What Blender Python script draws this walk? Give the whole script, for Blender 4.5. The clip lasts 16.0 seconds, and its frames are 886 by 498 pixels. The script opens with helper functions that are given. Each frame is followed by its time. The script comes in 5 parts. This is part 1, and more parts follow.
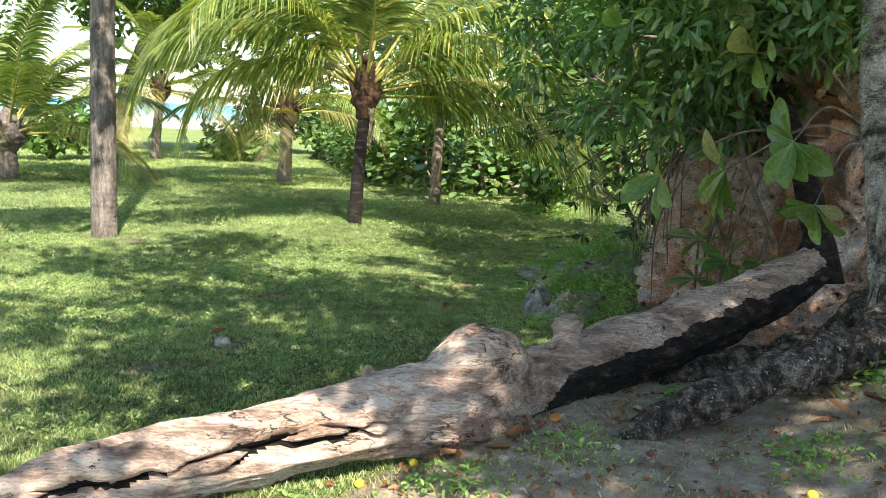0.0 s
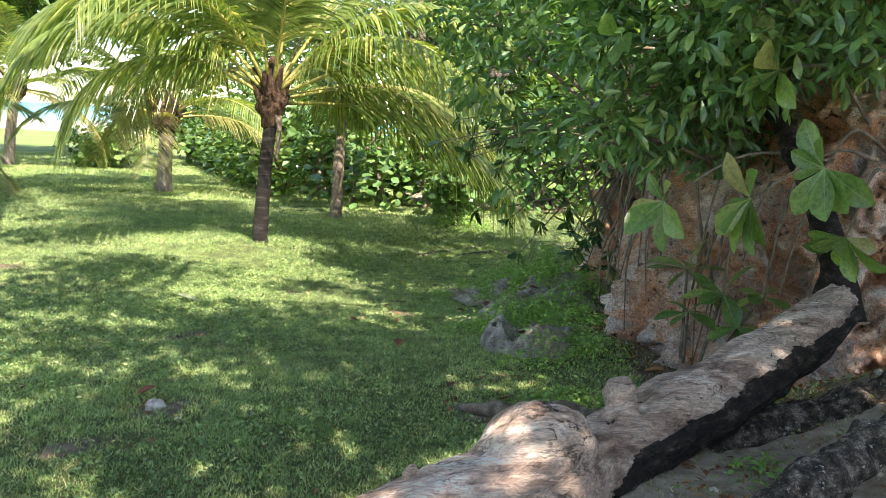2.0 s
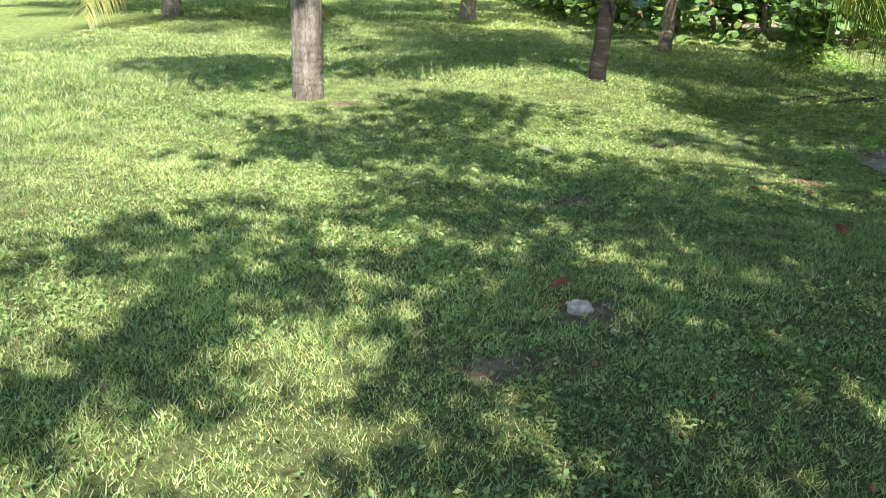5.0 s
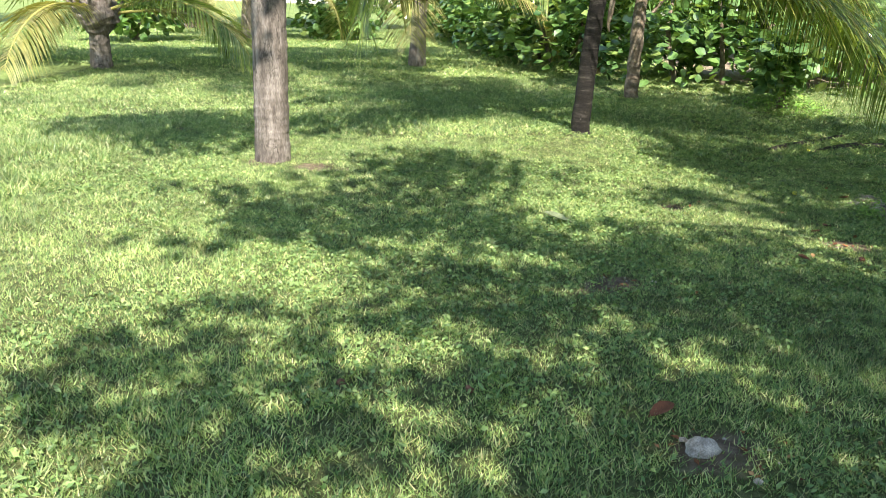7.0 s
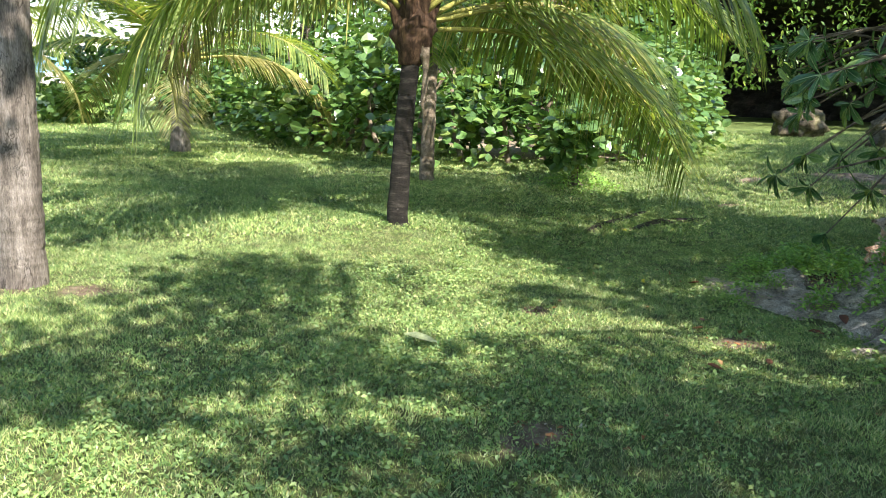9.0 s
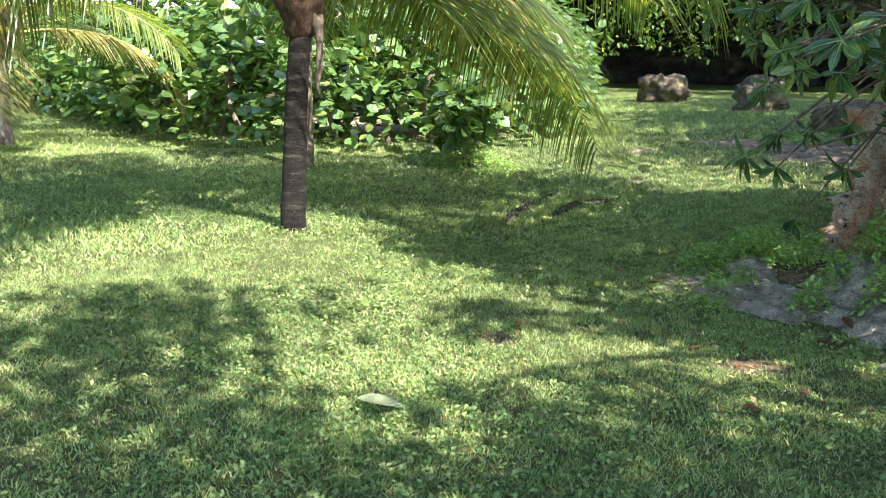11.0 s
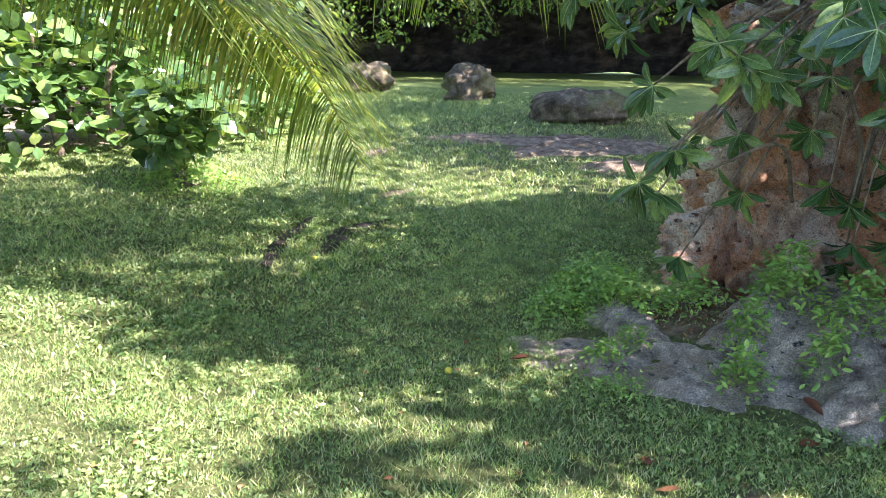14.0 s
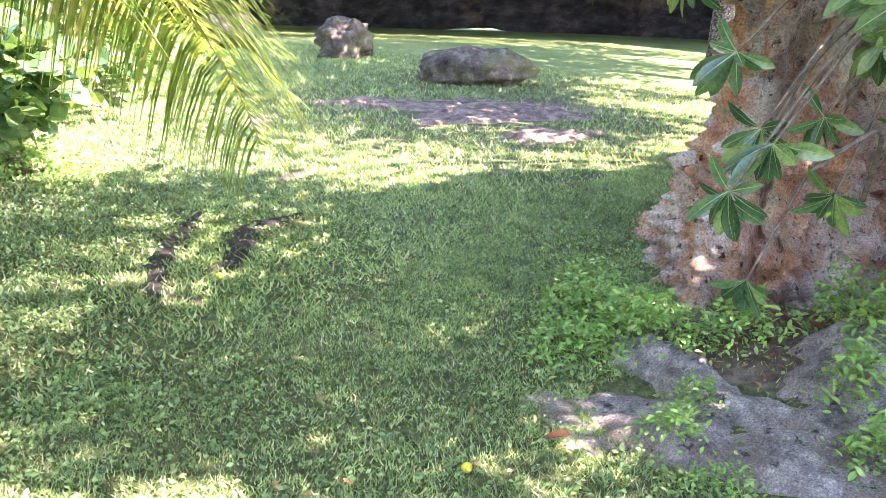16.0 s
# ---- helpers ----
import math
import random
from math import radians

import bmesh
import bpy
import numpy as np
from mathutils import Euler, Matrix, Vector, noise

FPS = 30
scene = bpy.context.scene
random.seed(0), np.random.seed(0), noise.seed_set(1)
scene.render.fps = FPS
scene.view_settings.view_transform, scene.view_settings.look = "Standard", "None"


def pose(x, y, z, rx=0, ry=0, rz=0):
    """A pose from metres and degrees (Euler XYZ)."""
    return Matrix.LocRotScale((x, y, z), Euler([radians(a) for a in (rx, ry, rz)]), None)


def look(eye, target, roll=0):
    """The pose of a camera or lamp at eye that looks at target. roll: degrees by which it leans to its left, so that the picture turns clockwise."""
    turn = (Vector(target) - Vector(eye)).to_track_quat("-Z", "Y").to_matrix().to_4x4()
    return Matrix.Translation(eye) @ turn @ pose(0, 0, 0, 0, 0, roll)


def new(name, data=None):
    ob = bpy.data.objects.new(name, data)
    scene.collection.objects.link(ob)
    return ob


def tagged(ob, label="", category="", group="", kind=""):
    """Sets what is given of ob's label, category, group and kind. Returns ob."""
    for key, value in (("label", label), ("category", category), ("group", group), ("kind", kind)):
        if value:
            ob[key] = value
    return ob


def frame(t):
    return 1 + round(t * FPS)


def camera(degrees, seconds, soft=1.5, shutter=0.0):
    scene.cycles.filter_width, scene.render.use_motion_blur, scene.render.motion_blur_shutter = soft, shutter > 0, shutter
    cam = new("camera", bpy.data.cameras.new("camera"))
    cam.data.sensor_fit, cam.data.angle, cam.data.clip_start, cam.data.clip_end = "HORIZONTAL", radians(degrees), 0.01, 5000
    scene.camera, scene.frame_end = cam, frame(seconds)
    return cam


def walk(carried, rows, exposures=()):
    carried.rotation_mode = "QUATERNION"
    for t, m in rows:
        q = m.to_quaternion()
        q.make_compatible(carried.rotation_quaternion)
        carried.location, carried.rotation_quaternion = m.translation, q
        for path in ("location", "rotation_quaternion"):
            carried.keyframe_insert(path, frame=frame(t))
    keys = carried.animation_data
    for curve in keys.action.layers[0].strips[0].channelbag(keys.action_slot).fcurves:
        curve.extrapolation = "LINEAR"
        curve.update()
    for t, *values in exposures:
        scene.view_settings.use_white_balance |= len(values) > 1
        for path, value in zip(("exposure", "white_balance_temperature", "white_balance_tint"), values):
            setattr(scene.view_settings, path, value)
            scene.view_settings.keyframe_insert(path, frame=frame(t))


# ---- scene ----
cam = camera(56.1, 16.0, soft=0.9)
METRES, EYE, TILT, LEAN, TURN = 10.0, 1.5, -0.66, 0.0, 0.0
ROWS = [
    (0.0, 0.0, 0.0, 0.0, 0.4, -8.48, -2.66),
    (0.5, -0.0147, 0.0129, 0.0032, -2.09, -8.53, -2.12),
    (1.0, -0.026, 0.0373, 0.0019, -8.95, -6.83, -4.46),
    (1.5, -0.041, 0.0602, 0.0016, -8.43, -7.47, -4.26),
    (2.0, -0.0647, 0.0821, 0.0051, -8.8, -7.75, -3.31),
    (2.5, -0.0828, 0.1036, 0.0039, -8.64, -8.9, -1.74),
    (3.0, -0.0935, 0.1256, 0.0025, 0.61, -16.34, -1.72),
    (3.5, -0.1059, 0.1398, -0.0, 3.95, -18.31, -3.13),
    (4.0, -0.1243, 0.1601, -0.0011, 5.9, -18.93, -3.01),
    (4.5, -0.1414, 0.184, -0.0034, 9.04, -20.48, -2.13),
    (7.0, -0.2213, 0.2872, -0.0059, 3.69, -17.22, -1.81),
    (7.5, -0.235, 0.3113, -0.0059, 0.78, -16.31, -1.13),
    (8.0, -0.2452, 0.344, -0.0066, -0.5, -12.63, -0.92),
    (8.5, -0.2597, 0.3797, -0.0104, -8.07, -11.59, -1.7),
    (11.0, -0.287, 0.544, -0.0088, -24.28, -13.2, -0.75),
    (11.5, -0.2874, 0.5785, -0.0074, -33.05, -12.78, -1.63),
    (12.0, -0.2879, 0.6066, -0.0079, -37.74, -13.43, -1.88),
    (12.5, -0.2745, 0.6438, -0.0081, -39.54, -13.78, -2.05),
    (13.0, -0.2656, 0.6788, -0.0092, -42.52, -14.14, -2.47),
    (13.5, -0.2596, 0.7135, -0.0072, -45.03, -13.61, -1.5),
    (14.0, -0.2407, 0.7494, -0.0071, -46.71, -13.84, -1.08),
    (14.5, -0.2284, 0.7836, -0.0094, -49.77, -13.98, -1.91),
    (15.0, -0.2178, 0.8179, -0.01, -55.18, -15.91, -1.75),
    (15.5, -0.1944, 0.851, -0.0117, -56.07, -16.04, -1.7),
    (16.0, -0.1746, 0.8836, -0.0119, -56.98, -16.52, -2.02),
]
walk(cam, [(t, pose(0, 0, EYE, TILT, LEAN, TURN) @ pose(METRES * x, METRES * y, METRES * z, 90 + pitch, roll, yaw)) for t, x, y, z, yaw, pitch, roll in ROWS],
     exposures=[(0.0, 1.35, 6900, 13), (1.0, 1.55, 6900, 15), (2.5, 1.68, 6850, 17), (3.2, 1.5, 6900, 14), (4.5, 1.4, 6800, 11), (8.5, 1.45, 6700, 11), (11.0, 1.75, 6500, 17), (12.5, 2.05, 6400, 22), (14.5, 2.4, 6300, 30), (16.0, 3.35, 6300, 42)])

# ---- light ----
SUN_DIR = Vector((0.28, -0.93, 1.06)).normalized()      # towards the sun
world = bpy.data.worlds.new("sky")
scene.world = world
world.use_nodes = True
wn = world.node_tree.nodes
sky = wn.new("ShaderNodeTexSky")
sky.sky_type, sky.sun_disc = "NISHITA", False
sky.sun_elevation = math.asin(SUN_DIR.z)
sky.sun_rotation = math.atan2(SUN_DIR.x, SUN_DIR.y)
sky.air_density, sky.dust_density = 1.0, 0.35
wn["Background"].inputs["Strength"].default_value = 0.135
world.node_tree.links.new(sky.outputs[0], wn["Background"].inputs["Color"])
sun_data = bpy.data.lights.new("sun", "SUN")
sun_data.energy, sun_data.angle, sun_data.color = 5.0, radians(0.55), (1.0, 0.95, 0.86)
sun = new("sun", sun_data)
sun.matrix_world = look((0, 0, 30), Vector((0, 0, 30)) - SUN_DIR)


# ---- materials ----
def nodes_of(name):
    m = bpy.data.materials.new(name)
    m.use_nodes = True
    nt = m.node_tree
    return m, nt, nt.nodes, nt.links, nt.nodes["Principled BSDF"]


def ramp(n, stops):
    r = n.new("ShaderNodeValToRGB")
    els = r.color_ramp.elements
    while len(els) < len(stops):
        els.new(0.5)
    for e, (p, c) in zip(els, stops):
        e.position, e.color = p, (*c, 1)
    return r


def noise_node(n, l, scale, detail=5, rough=0.6, coords=None, stretch=(1, 1, 1), turn=None):
    tx = n.new("ShaderNodeTexNoise")
    tx.inputs["Scale"].default_value, tx.inputs["Detail"].default_value, tx.inputs["Roughness"].default_value = scale, detail, rough
    mp = n.new("ShaderNodeMapping")
    mp.inputs["Scale"].default_value = stretch
    if turn:
        mp.inputs["Rotation"].default_value = [radians(q) for q in turn]
    if coords is None:
        coords = n.new("ShaderNodeTexCoord").outputs["Object"]
    l.new(coords, mp.inputs["Vector"])
    l.new(mp.outputs[0], tx.inputs["Vector"])
    return tx


def mixed(n, l, fac, a, b, blend="MIX"):
    mx = n.new("ShaderNodeMix")
    mx.data_type, mx.blend_type = "RGBA", blend
    for sock, v in ((mx.inputs[0], fac), (mx.inputs[6], a), (mx.inputs[7], b)):
        if isinstance(v, (int, float)):
            sock.default_value = v
        elif isinstance(v, tuple):
            sock.default_value = (*v, 1)
        else:
            l.new(v, sock)
    return mx.outputs[2]


def surface(name, stops, scale, rough=0.85, bump=0.3, fine=None, stretch=(1, 1, 1), bump_dist=0.02, stains=None, blotch=None, turn=None, cracks=None, speckle=(0.7, 1.6)):
    """A noisy opaque surface: colours by noise at one scale, stains at a larger one, relief at a finer one."""
    m, nt, n, l, b = nodes_of(name)
    a = noise_node(n, l, scale, 6, 0.62, stretch=stretch, turn=turn)
    col = ramp(n, stops)
    l.new(a.outputs["Fac"], col.inputs[0])
    out = col.outputs[0]
    if stains:
        s_scale, lo, hi, colour = stains
        s = noise_node(n, l, s_scale, 4, 0.6)
        r = ramp(n, [(lo, (0, 0, 0)), (hi, (1, 1, 1))])
        l.new(s.outputs["Fac"], r.inputs[0])
        out = mixed(n, l, r.outputs[0], out, colour)
    if blotch:
        s_scale, lo, hi, colour = blotch
        s = noise_node(n, l, s_scale, 7, 0.7)
        r = ramp(n, [(lo, (0, 0, 0)), (hi, (1, 1, 1))])
        l.new(s.outputs["Fac"], r.inputs[0])
        out = mixed(n, l, r.outputs[0], out, colour)
    fine = fine or scale * 6
    sp = noise_node(n, l, fine * 2.2, 4, 0.75, stretch=stretch, turn=turn)
    lo, hi = speckle
    sr = ramp(n, [(0.36, (lo, lo, lo)), (0.5, (1.12, 1.12, 1.12)), (0.64, (hi, hi, hi))])
    l.new(sp.outputs["Fac"], sr.inputs[0])
    out = mixed(n, l, 1.0, out, sr.outputs[0], "MULTIPLY")
    f = noise_node(n, l, fine, 8, 0.78, stretch=stretch, turn=turn)
    height = f.outputs["Fac"]
    if cracks:
        c_scale, c_stretch, c_width, colour = cracks
        c = noise_node(n, l, c_scale, 5, 0.6, stretch=c_stretch, turn=turn)
        r = ramp(n, [(0.5 - c_width, (0, 0, 0)), (0.5, (1, 1, 1)), (0.5 + c_width, (0, 0, 0))])
        l.new(c.outputs["Fac"], r.inputs[0])
        where = noise_node(n, l, c_scale * 0.35, 3, 0.5)
        wr = ramp(n, [(0.42, (0, 0, 0)), (0.55, (1, 1, 1))])
        l.new(where.outputs["Fac"], wr.inputs[0])
        line = mixed(n, l, 1.0, r.outputs[0], wr.outputs[0], "MULTIPLY")
        out = mixed(n, l, line, out, colour)
        height = mixed(n, l, line, height, (0, 0, 0))
    l.new(out, b.inputs["Base Color"])
    b.inputs["Roughness"].default_value = rough
    b.inputs["Specular IOR Level"].default_value = 0.25
    bp = n.new("ShaderNodeBump")
    bp.inputs["Strength"].default_value, bp.inputs["Distance"].default_value = bump, bump_dist * 1.6
    l.new(height, bp.inputs["Height"])
    l.new(bp.outputs[0], b.inputs["Normal"])
    return m


def foliage(name, dark, light, old=None, rough=0.42, through_light=0.35, gloss=0.4, patch=0.7, objects=False):
    """Leaves: colour by leaf and by patch, with light passing through."""
    m, nt, n, l, b = nodes_of(name)
    stops = [(0.0, dark), (0.75, light), (1.0, old or light)]
    r = ramp(n, stops)
    src = n.new("ShaderNodeObjectInfo").outputs["Random"] if objects else n.new("ShaderNodeNewGeometry").outputs["Random Per Island"]
    l.new(src, r.inputs[0])
    big = noise_node(n, l, patch, 3, 0.5)
    br = ramp(n, [(0.3, (0.65, 0.68, 0.6)), (0.7, (1.2, 1.15, 1.0))])
    l.new(big.outputs["Fac"], br.inputs[0])
    col = mixed(n, l, 1.0, r.outputs[0], br.outputs[0], "MULTIPLY")
    small = noise_node(n, l, patch * 11, 4, 0.65)
    sr = ramp(n, [(0.34, (0.62, 0.6, 0.62)), (0.5, (1.0, 1.0, 1.0)), (0.68, (1.34, 1.26, 1.3))])
    l.new(small.outputs["Fac"], sr.inputs[0])
    col = mixed(n, l, 1.0, col, sr.outputs[0], "MULTIPLY")
    l.new(col, b.inputs["Base Color"])
    b.inputs["Roughness"].default_value = rough
    b.inputs["Specular IOR Level"].default_value = gloss
    t = n.new("ShaderNodeBsdfTranslucent")
    tcol = mixed(n, l, 1.0, col, (1.5, 1.5, 0.6), "MULTIPLY")
    l.new(tcol, t.inputs["Color"])
    mx = n.new("ShaderNodeMixShader")
    mx.inputs[0].default_value = through_light
    l.new(b.outputs[0], mx.inputs[1])
    l.new(t.outputs[0], mx.inputs[2])
    l.new(mx.outputs[0], n["Material Output"].inputs["Surface"])
    return m


def ground_material():
    """Lawn thatch, bare soil where the 'bare' attribute says, sand by the sea."""
    m, nt, n, l, b = nodes_of("lawn_soil")
    a = noise_node(n, l, 14, 8, 0.7)
    g = ramp(n, [(0.3, (0.1, 0.135, 0.048)), (0.55, (0.22, 0.29, 0.105)), (0.75, (0.36, 0.41, 0.18))])
    l.new(a.outputs["Fac"], g.inputs[0])
    p = noise_node(n, l, 0.5, 4, 0.6)
    pr = ramp(n, [(0.35, (0.8, 0.85, 0.75)), (0.65, (1.15, 1.1, 1.0))])
    l.new(p.outputs["Fac"], pr.inputs[0])
    grass = mixed(n, l, 1.0, g.outputs[0], pr.outputs[0], "MULTIPLY")
    # Thatch under the blades, darkened so the gaps between them read as shade.
    th = noise_node(n, l, 26, 8, 0.75)
    tr = ramp(n, [(0.34, (0.018, 0.022, 0.01)), (0.5, (0.085, 0.1, 0.04)), (0.68, (0.2, 0.2, 0.095))])
    l.new(th.outputs["Fac"], tr.inputs[0])
    ta = n.new("ShaderNodeAttribute")
    ta.attribute_name = "thatch"
    grass = mixed(n, l, ta.outputs["Fac"], grass, tr.outputs[0])
    d = noise_node(n, l, 9, 9, 0.72)
    soil = ramp(n, [(0.25, (0.12, 0.085, 0.06)), (0.5, (0.34, 0.27, 0.2)), (0.72, (0.58, 0.5, 0.4))])
    l.new(d.outputs["Fac"], soil.inputs[0])
    humus = ramp(n, [(0.28, (0.035, 0.026, 0.018)), (0.5, (0.13, 0.095, 0.065)), (0.72, (0.3, 0.235, 0.17))])
    l.new(d.outputs["Fac"], humus.inputs[0])
    earth = mixed(n, l, ta.outputs["Fac"], soil.outputs[0], humus.outputs[0])
    at = n.new("ShaderNodeAttribute")
    at.attribute_name = "bare"
    e = noise_node(n, l, 11, 6, 0.7)
    add = n.new("ShaderNodeMath")
    add.operation = "MULTIPLY_ADD"
    l.new(e.outputs["Fac"], add.inputs[0])
    add.inputs[1].default_value = 0.5
    add2 = n.new("ShaderNodeMath")
    add2.operation = "SUBTRACT"
    l.new(at.outputs["Fac"], add2.inputs[0])
    add2.inputs[1].default_value = 0.25
    l.new(add2.outputs[0], add.inputs[2])
    edge = ramp(n, [(0.4, (0, 0, 0)), (0.6, (1, 1, 1))])
    l.new(add.outputs[0], edge.inputs[0])
    col = mixed(n, l, edge.outputs[0], grass, earth)
    pos = n.new("ShaderNodeSeparateXYZ")
    l.new(n.new("ShaderNodeTexCoord").outputs["Object"], pos.inputs[0])
    shore = n.new("ShaderNodeMapRange")
    shore.inputs["From Min"].default_value, shore.inputs["From Max"].default_value = 74, 80
    l.new(pos.outputs["Y"], shore.inputs["Value"])
    col = mixed(n, l, shore.outputs["Result"], col, (0.78, 0.7, 0.58))
    l.new(col, b.inputs["Base Color"])
    b.inputs["Roughness"].default_value = 0.95
    b.inputs["Specular IOR Level"].default_value = 0.1
    bp = n.new("ShaderNodeBump")
    bp.inputs["Strength"].default_value, bp.inputs["Distance"].default_value = 0.8, 0.02
    h = noise_node(n, l, 45, 6, 0.75)
    l.new(h.outputs["Fac"], bp.inputs["Height"])
    l.new(bp.outputs[0], b.inputs["Normal"])
    return m


def cliff_material(name, grey=0.5, moss=0.5):
    """Weathered coral limestone: pale pink and cream, rust-orange runs, grey lichen, pit shade painted as dark spots.
    """
    m, nt, n, l, b = nodes_of(name)
    a = noise_node(n, l, 4.5, 9, 0.68)
    base = ramp(n, [(0.28, (0.11, 0.075, 0.055)), (0.39, (0.46, 0.33, 0.25)), (0.48, (0.76, 0.63, 0.52)), (0.62, (0.88, 0.81, 0.71))])
    l.new(a.outputs["Fac"], base.inputs[0])
    o = noise_node(n, l, 2.3, 8, 0.7, stretch=(1.2, 1.2, 0.5))
    om = ramp(n, [(0.435, (0, 0, 0)), (0.555, (0.92, 0.92, 0.92))])
    l.new(o.outputs["Fac"], om.inputs[0])
    oc = ramp(n, [(0.33, (0.36, 0.14, 0.065)), (0.5, (0.66, 0.32, 0.16)), (0.68, (0.8, 0.52, 0.33))])
    on = noise_node(n, l, 8, 6, 0.7)
    l.new(on.outputs["Fac"], oc.inputs[0])
    col = mixed(n, l, om.outputs[0], base.outputs[0], oc.outputs[0])
    g = noise_node(n, l, 2.6, 7, 0.65, stretch=(1, 1, 0.7))
    gm = ramp(n, [(0.62 - 0.2 * grey, (0, 0, 0)), (0.8 - 0.2 * grey, (0.85, 0.85, 0.85))])
    l.new(g.outputs["Fac"], gm.inputs[0])
    gt = ramp(n, [(0.35, (0.16, 0.155, 0.15)), (0.65, (0.55, 0.53, 0.5))])
    gn = noise_node(n, l, 22, 6, 0.7)
    l.new(gn.outputs["Fac"], gt.inputs[0])
    col = mixed(n, l, gm.outputs[0], col, gt.outputs[0])
    # Dark spots paint the shade of pits, apart from the mesh's own holes.
    v = noise_node(n, l, 13, 5, 0.6)
    pit_shade = ramp(n, [(0.31, (0.14, 0.1, 0.08)), (0.4, (1, 1, 1))])
    l.new(v.outputs["Fac"], pit_shade.inputs[0])
    col = mixed(n, l, 1.0, col, pit_shade.outputs[0], "MULTIPLY")
    mo = noise_node(n, l, 3.3, 6, 0.65)
    mm = ramp(n, [(0.72 - 0.15 * moss, (0, 0, 0)), (0.84 - 0.15 * moss, (0.7, 0.7, 0.7))])
    l.new(mo.outputs["Fac"], mm.inputs[0])
    col = mixed(n, l, mm.outputs[0], col, (0.1, 0.12, 0.04))
    sp = noise_node(n, l, 70, 5, 0.75)
    sr = ramp(n, [(0.36, (0.65, 0.62, 0.6)), (0.5, (1.12, 1.12, 1.12)), (0.64, (1.6, 1.6, 1.6))])
    l.new(sp.outputs["Fac"], sr.inputs[0])
    col = mixed(n, l, 1.0, col, sr.outputs[0], "MULTIPLY")
    # Smaller dark spots, painted as shade in finer pits.
    v2 = noise_node(n, l, 34, 4, 0.6)
    fine_pit_shade = ramp(n, [(0.31, (0.2, 0.16, 0.13)), (0.39, (1, 1, 1))])
    l.new(v2.outputs["Fac"], fine_pit_shade.inputs[0])
    col = mixed(n, l, 1.0, col, fine_pit_shade.outputs[0], "MULTIPLY")
    l.new(col, b.inputs["Base Color"])
    b.inputs["Roughness"].default_value = 0.9
    b.inputs["Specular IOR Level"].default_value = 0.2
    h = noise_node(n, l, 26, 10, 0.8)
    bp = n.new("ShaderNodeBump")
    bp.inputs["Strength"].default_value, bp.inputs["Distance"].default_value = 1.0, 0.06
    l.new(h.outputs["Fac"], bp.inputs["Height"])
    l.new(bp.outputs[0], b.inputs["Normal"])
    return m


M_GROUND = ground_material()
M_CLIFF = cliff_material("coral_limestone", 0.3, 0.35)
# Dark stained limestone, lowered further: the cave's deep shade put into its colour.
M_CAVE = surface("shade_darkened_limestone", [(0.3, (0.012, 0.012, 0.012)), (0.5, (0.035, 0.033, 0.03)), (0.72, (0.1, 0.09, 0.08))], 1.2, 0.9, 0.9, 8, stretch=(1, 1, 2.2), bump_dist=0.1, stains=(0.5, 0.6, 0.75, (0.16, 0.12, 0.09)))
M_SLAB = surface("grey_limestone", [(0.3, (0.13, 0.115, 0.095)), (0.5, (0.34, 0.3, 0.25)), (0.7, (0.66, 0.6, 0.51))], 9, 0.9, 1.0, 50, bump_dist=0.03, speckle=(0.65, 1.8),
                 stains=(2.2, 0.5, 0.7, (0.34, 0.26, 0.19)), blotch=(16, 0.58, 0.66, (0.05, 0.05, 0.05)))
M_FLAT = surface("brown_bedrock", [(0.3, (0.09, 0.066, 0.045)), (0.5, (0.24, 0.185, 0.13)), (0.7, (0.43, 0.35, 0.26))], 7, 0.9, 1.0, 24, bump_dist=0.04)
M_BOULDER = surface("mossy_boulder", [(0.3, (0.032, 0.026, 0.018)), (0.5, (0.11, 0.09, 0.06)), (0.7, (0.27, 0.225, 0.155))], 5, 0.9, 0.9, 22,
                    stains=(1.6, 0.5, 0.68, (0.13, 0.13, 0.05)))
M_LOG = surface("weathered_log_wood", [(0.3, (0.15, 0.1, 0.075)), (0.42, (0.4, 0.27, 0.2)), (0.54, (0.64, 0.49, 0.38)), (0.7, (0.8, 0.69, 0.57))], 7, 0.8, 1.0, 30,
                stretch=(0.28, 1.7, 1.7), turn=(0, 0, -27), bump_dist=0.035, stains=(2.6, 0.52, 0.72, (0.5, 0.32, 0.22)), blotch=(14, 0.62, 0.67, (0.06, 0.045, 0.035)),
                cracks=(6, (0.5, 1.6, 1.6), 0.018, (0.03, 0.022, 0.018)))


def paint_sunlit_end(m):
    """Paints the sun's brightness on the log's low end into the wood as paler colour."""
    n, l = m.node_tree.nodes, m.node_tree.links
    b = n["Principled BSDF"]
    was = b.inputs["Base Color"].links[0].from_socket
    pos = n.new("ShaderNodeSeparateXYZ")
    l.new(n.new("ShaderNodeTexCoord").outputs["Object"], pos.inputs[0])
    grain = noise_node(n, l, 3.0, 5, 0.65)
    add = n.new("ShaderNodeMath")
    add.operation = "MULTIPLY_ADD"
    l.new(grain.outputs["Fac"], add.inputs[0])
    add.inputs[1].default_value = 0.9
    l.new(pos.outputs["X"], add.inputs[2])
    mr = n.new("ShaderNodeMapRange")
    mr.inputs["From Min"].default_value, mr.inputs["From Max"].default_value = 0.75, 0.35
    mr.inputs["To Max"].default_value = 0.85
    l.new(add.outputs[0], mr.inputs["Value"])
    pale = mixed(n, l, 1.0, was, (1.55, 1.6, 1.65), "MULTIPLY")
    l.new(mixed(n, l, mr.outputs["Result"], was, pale), b.inputs["Base Color"])


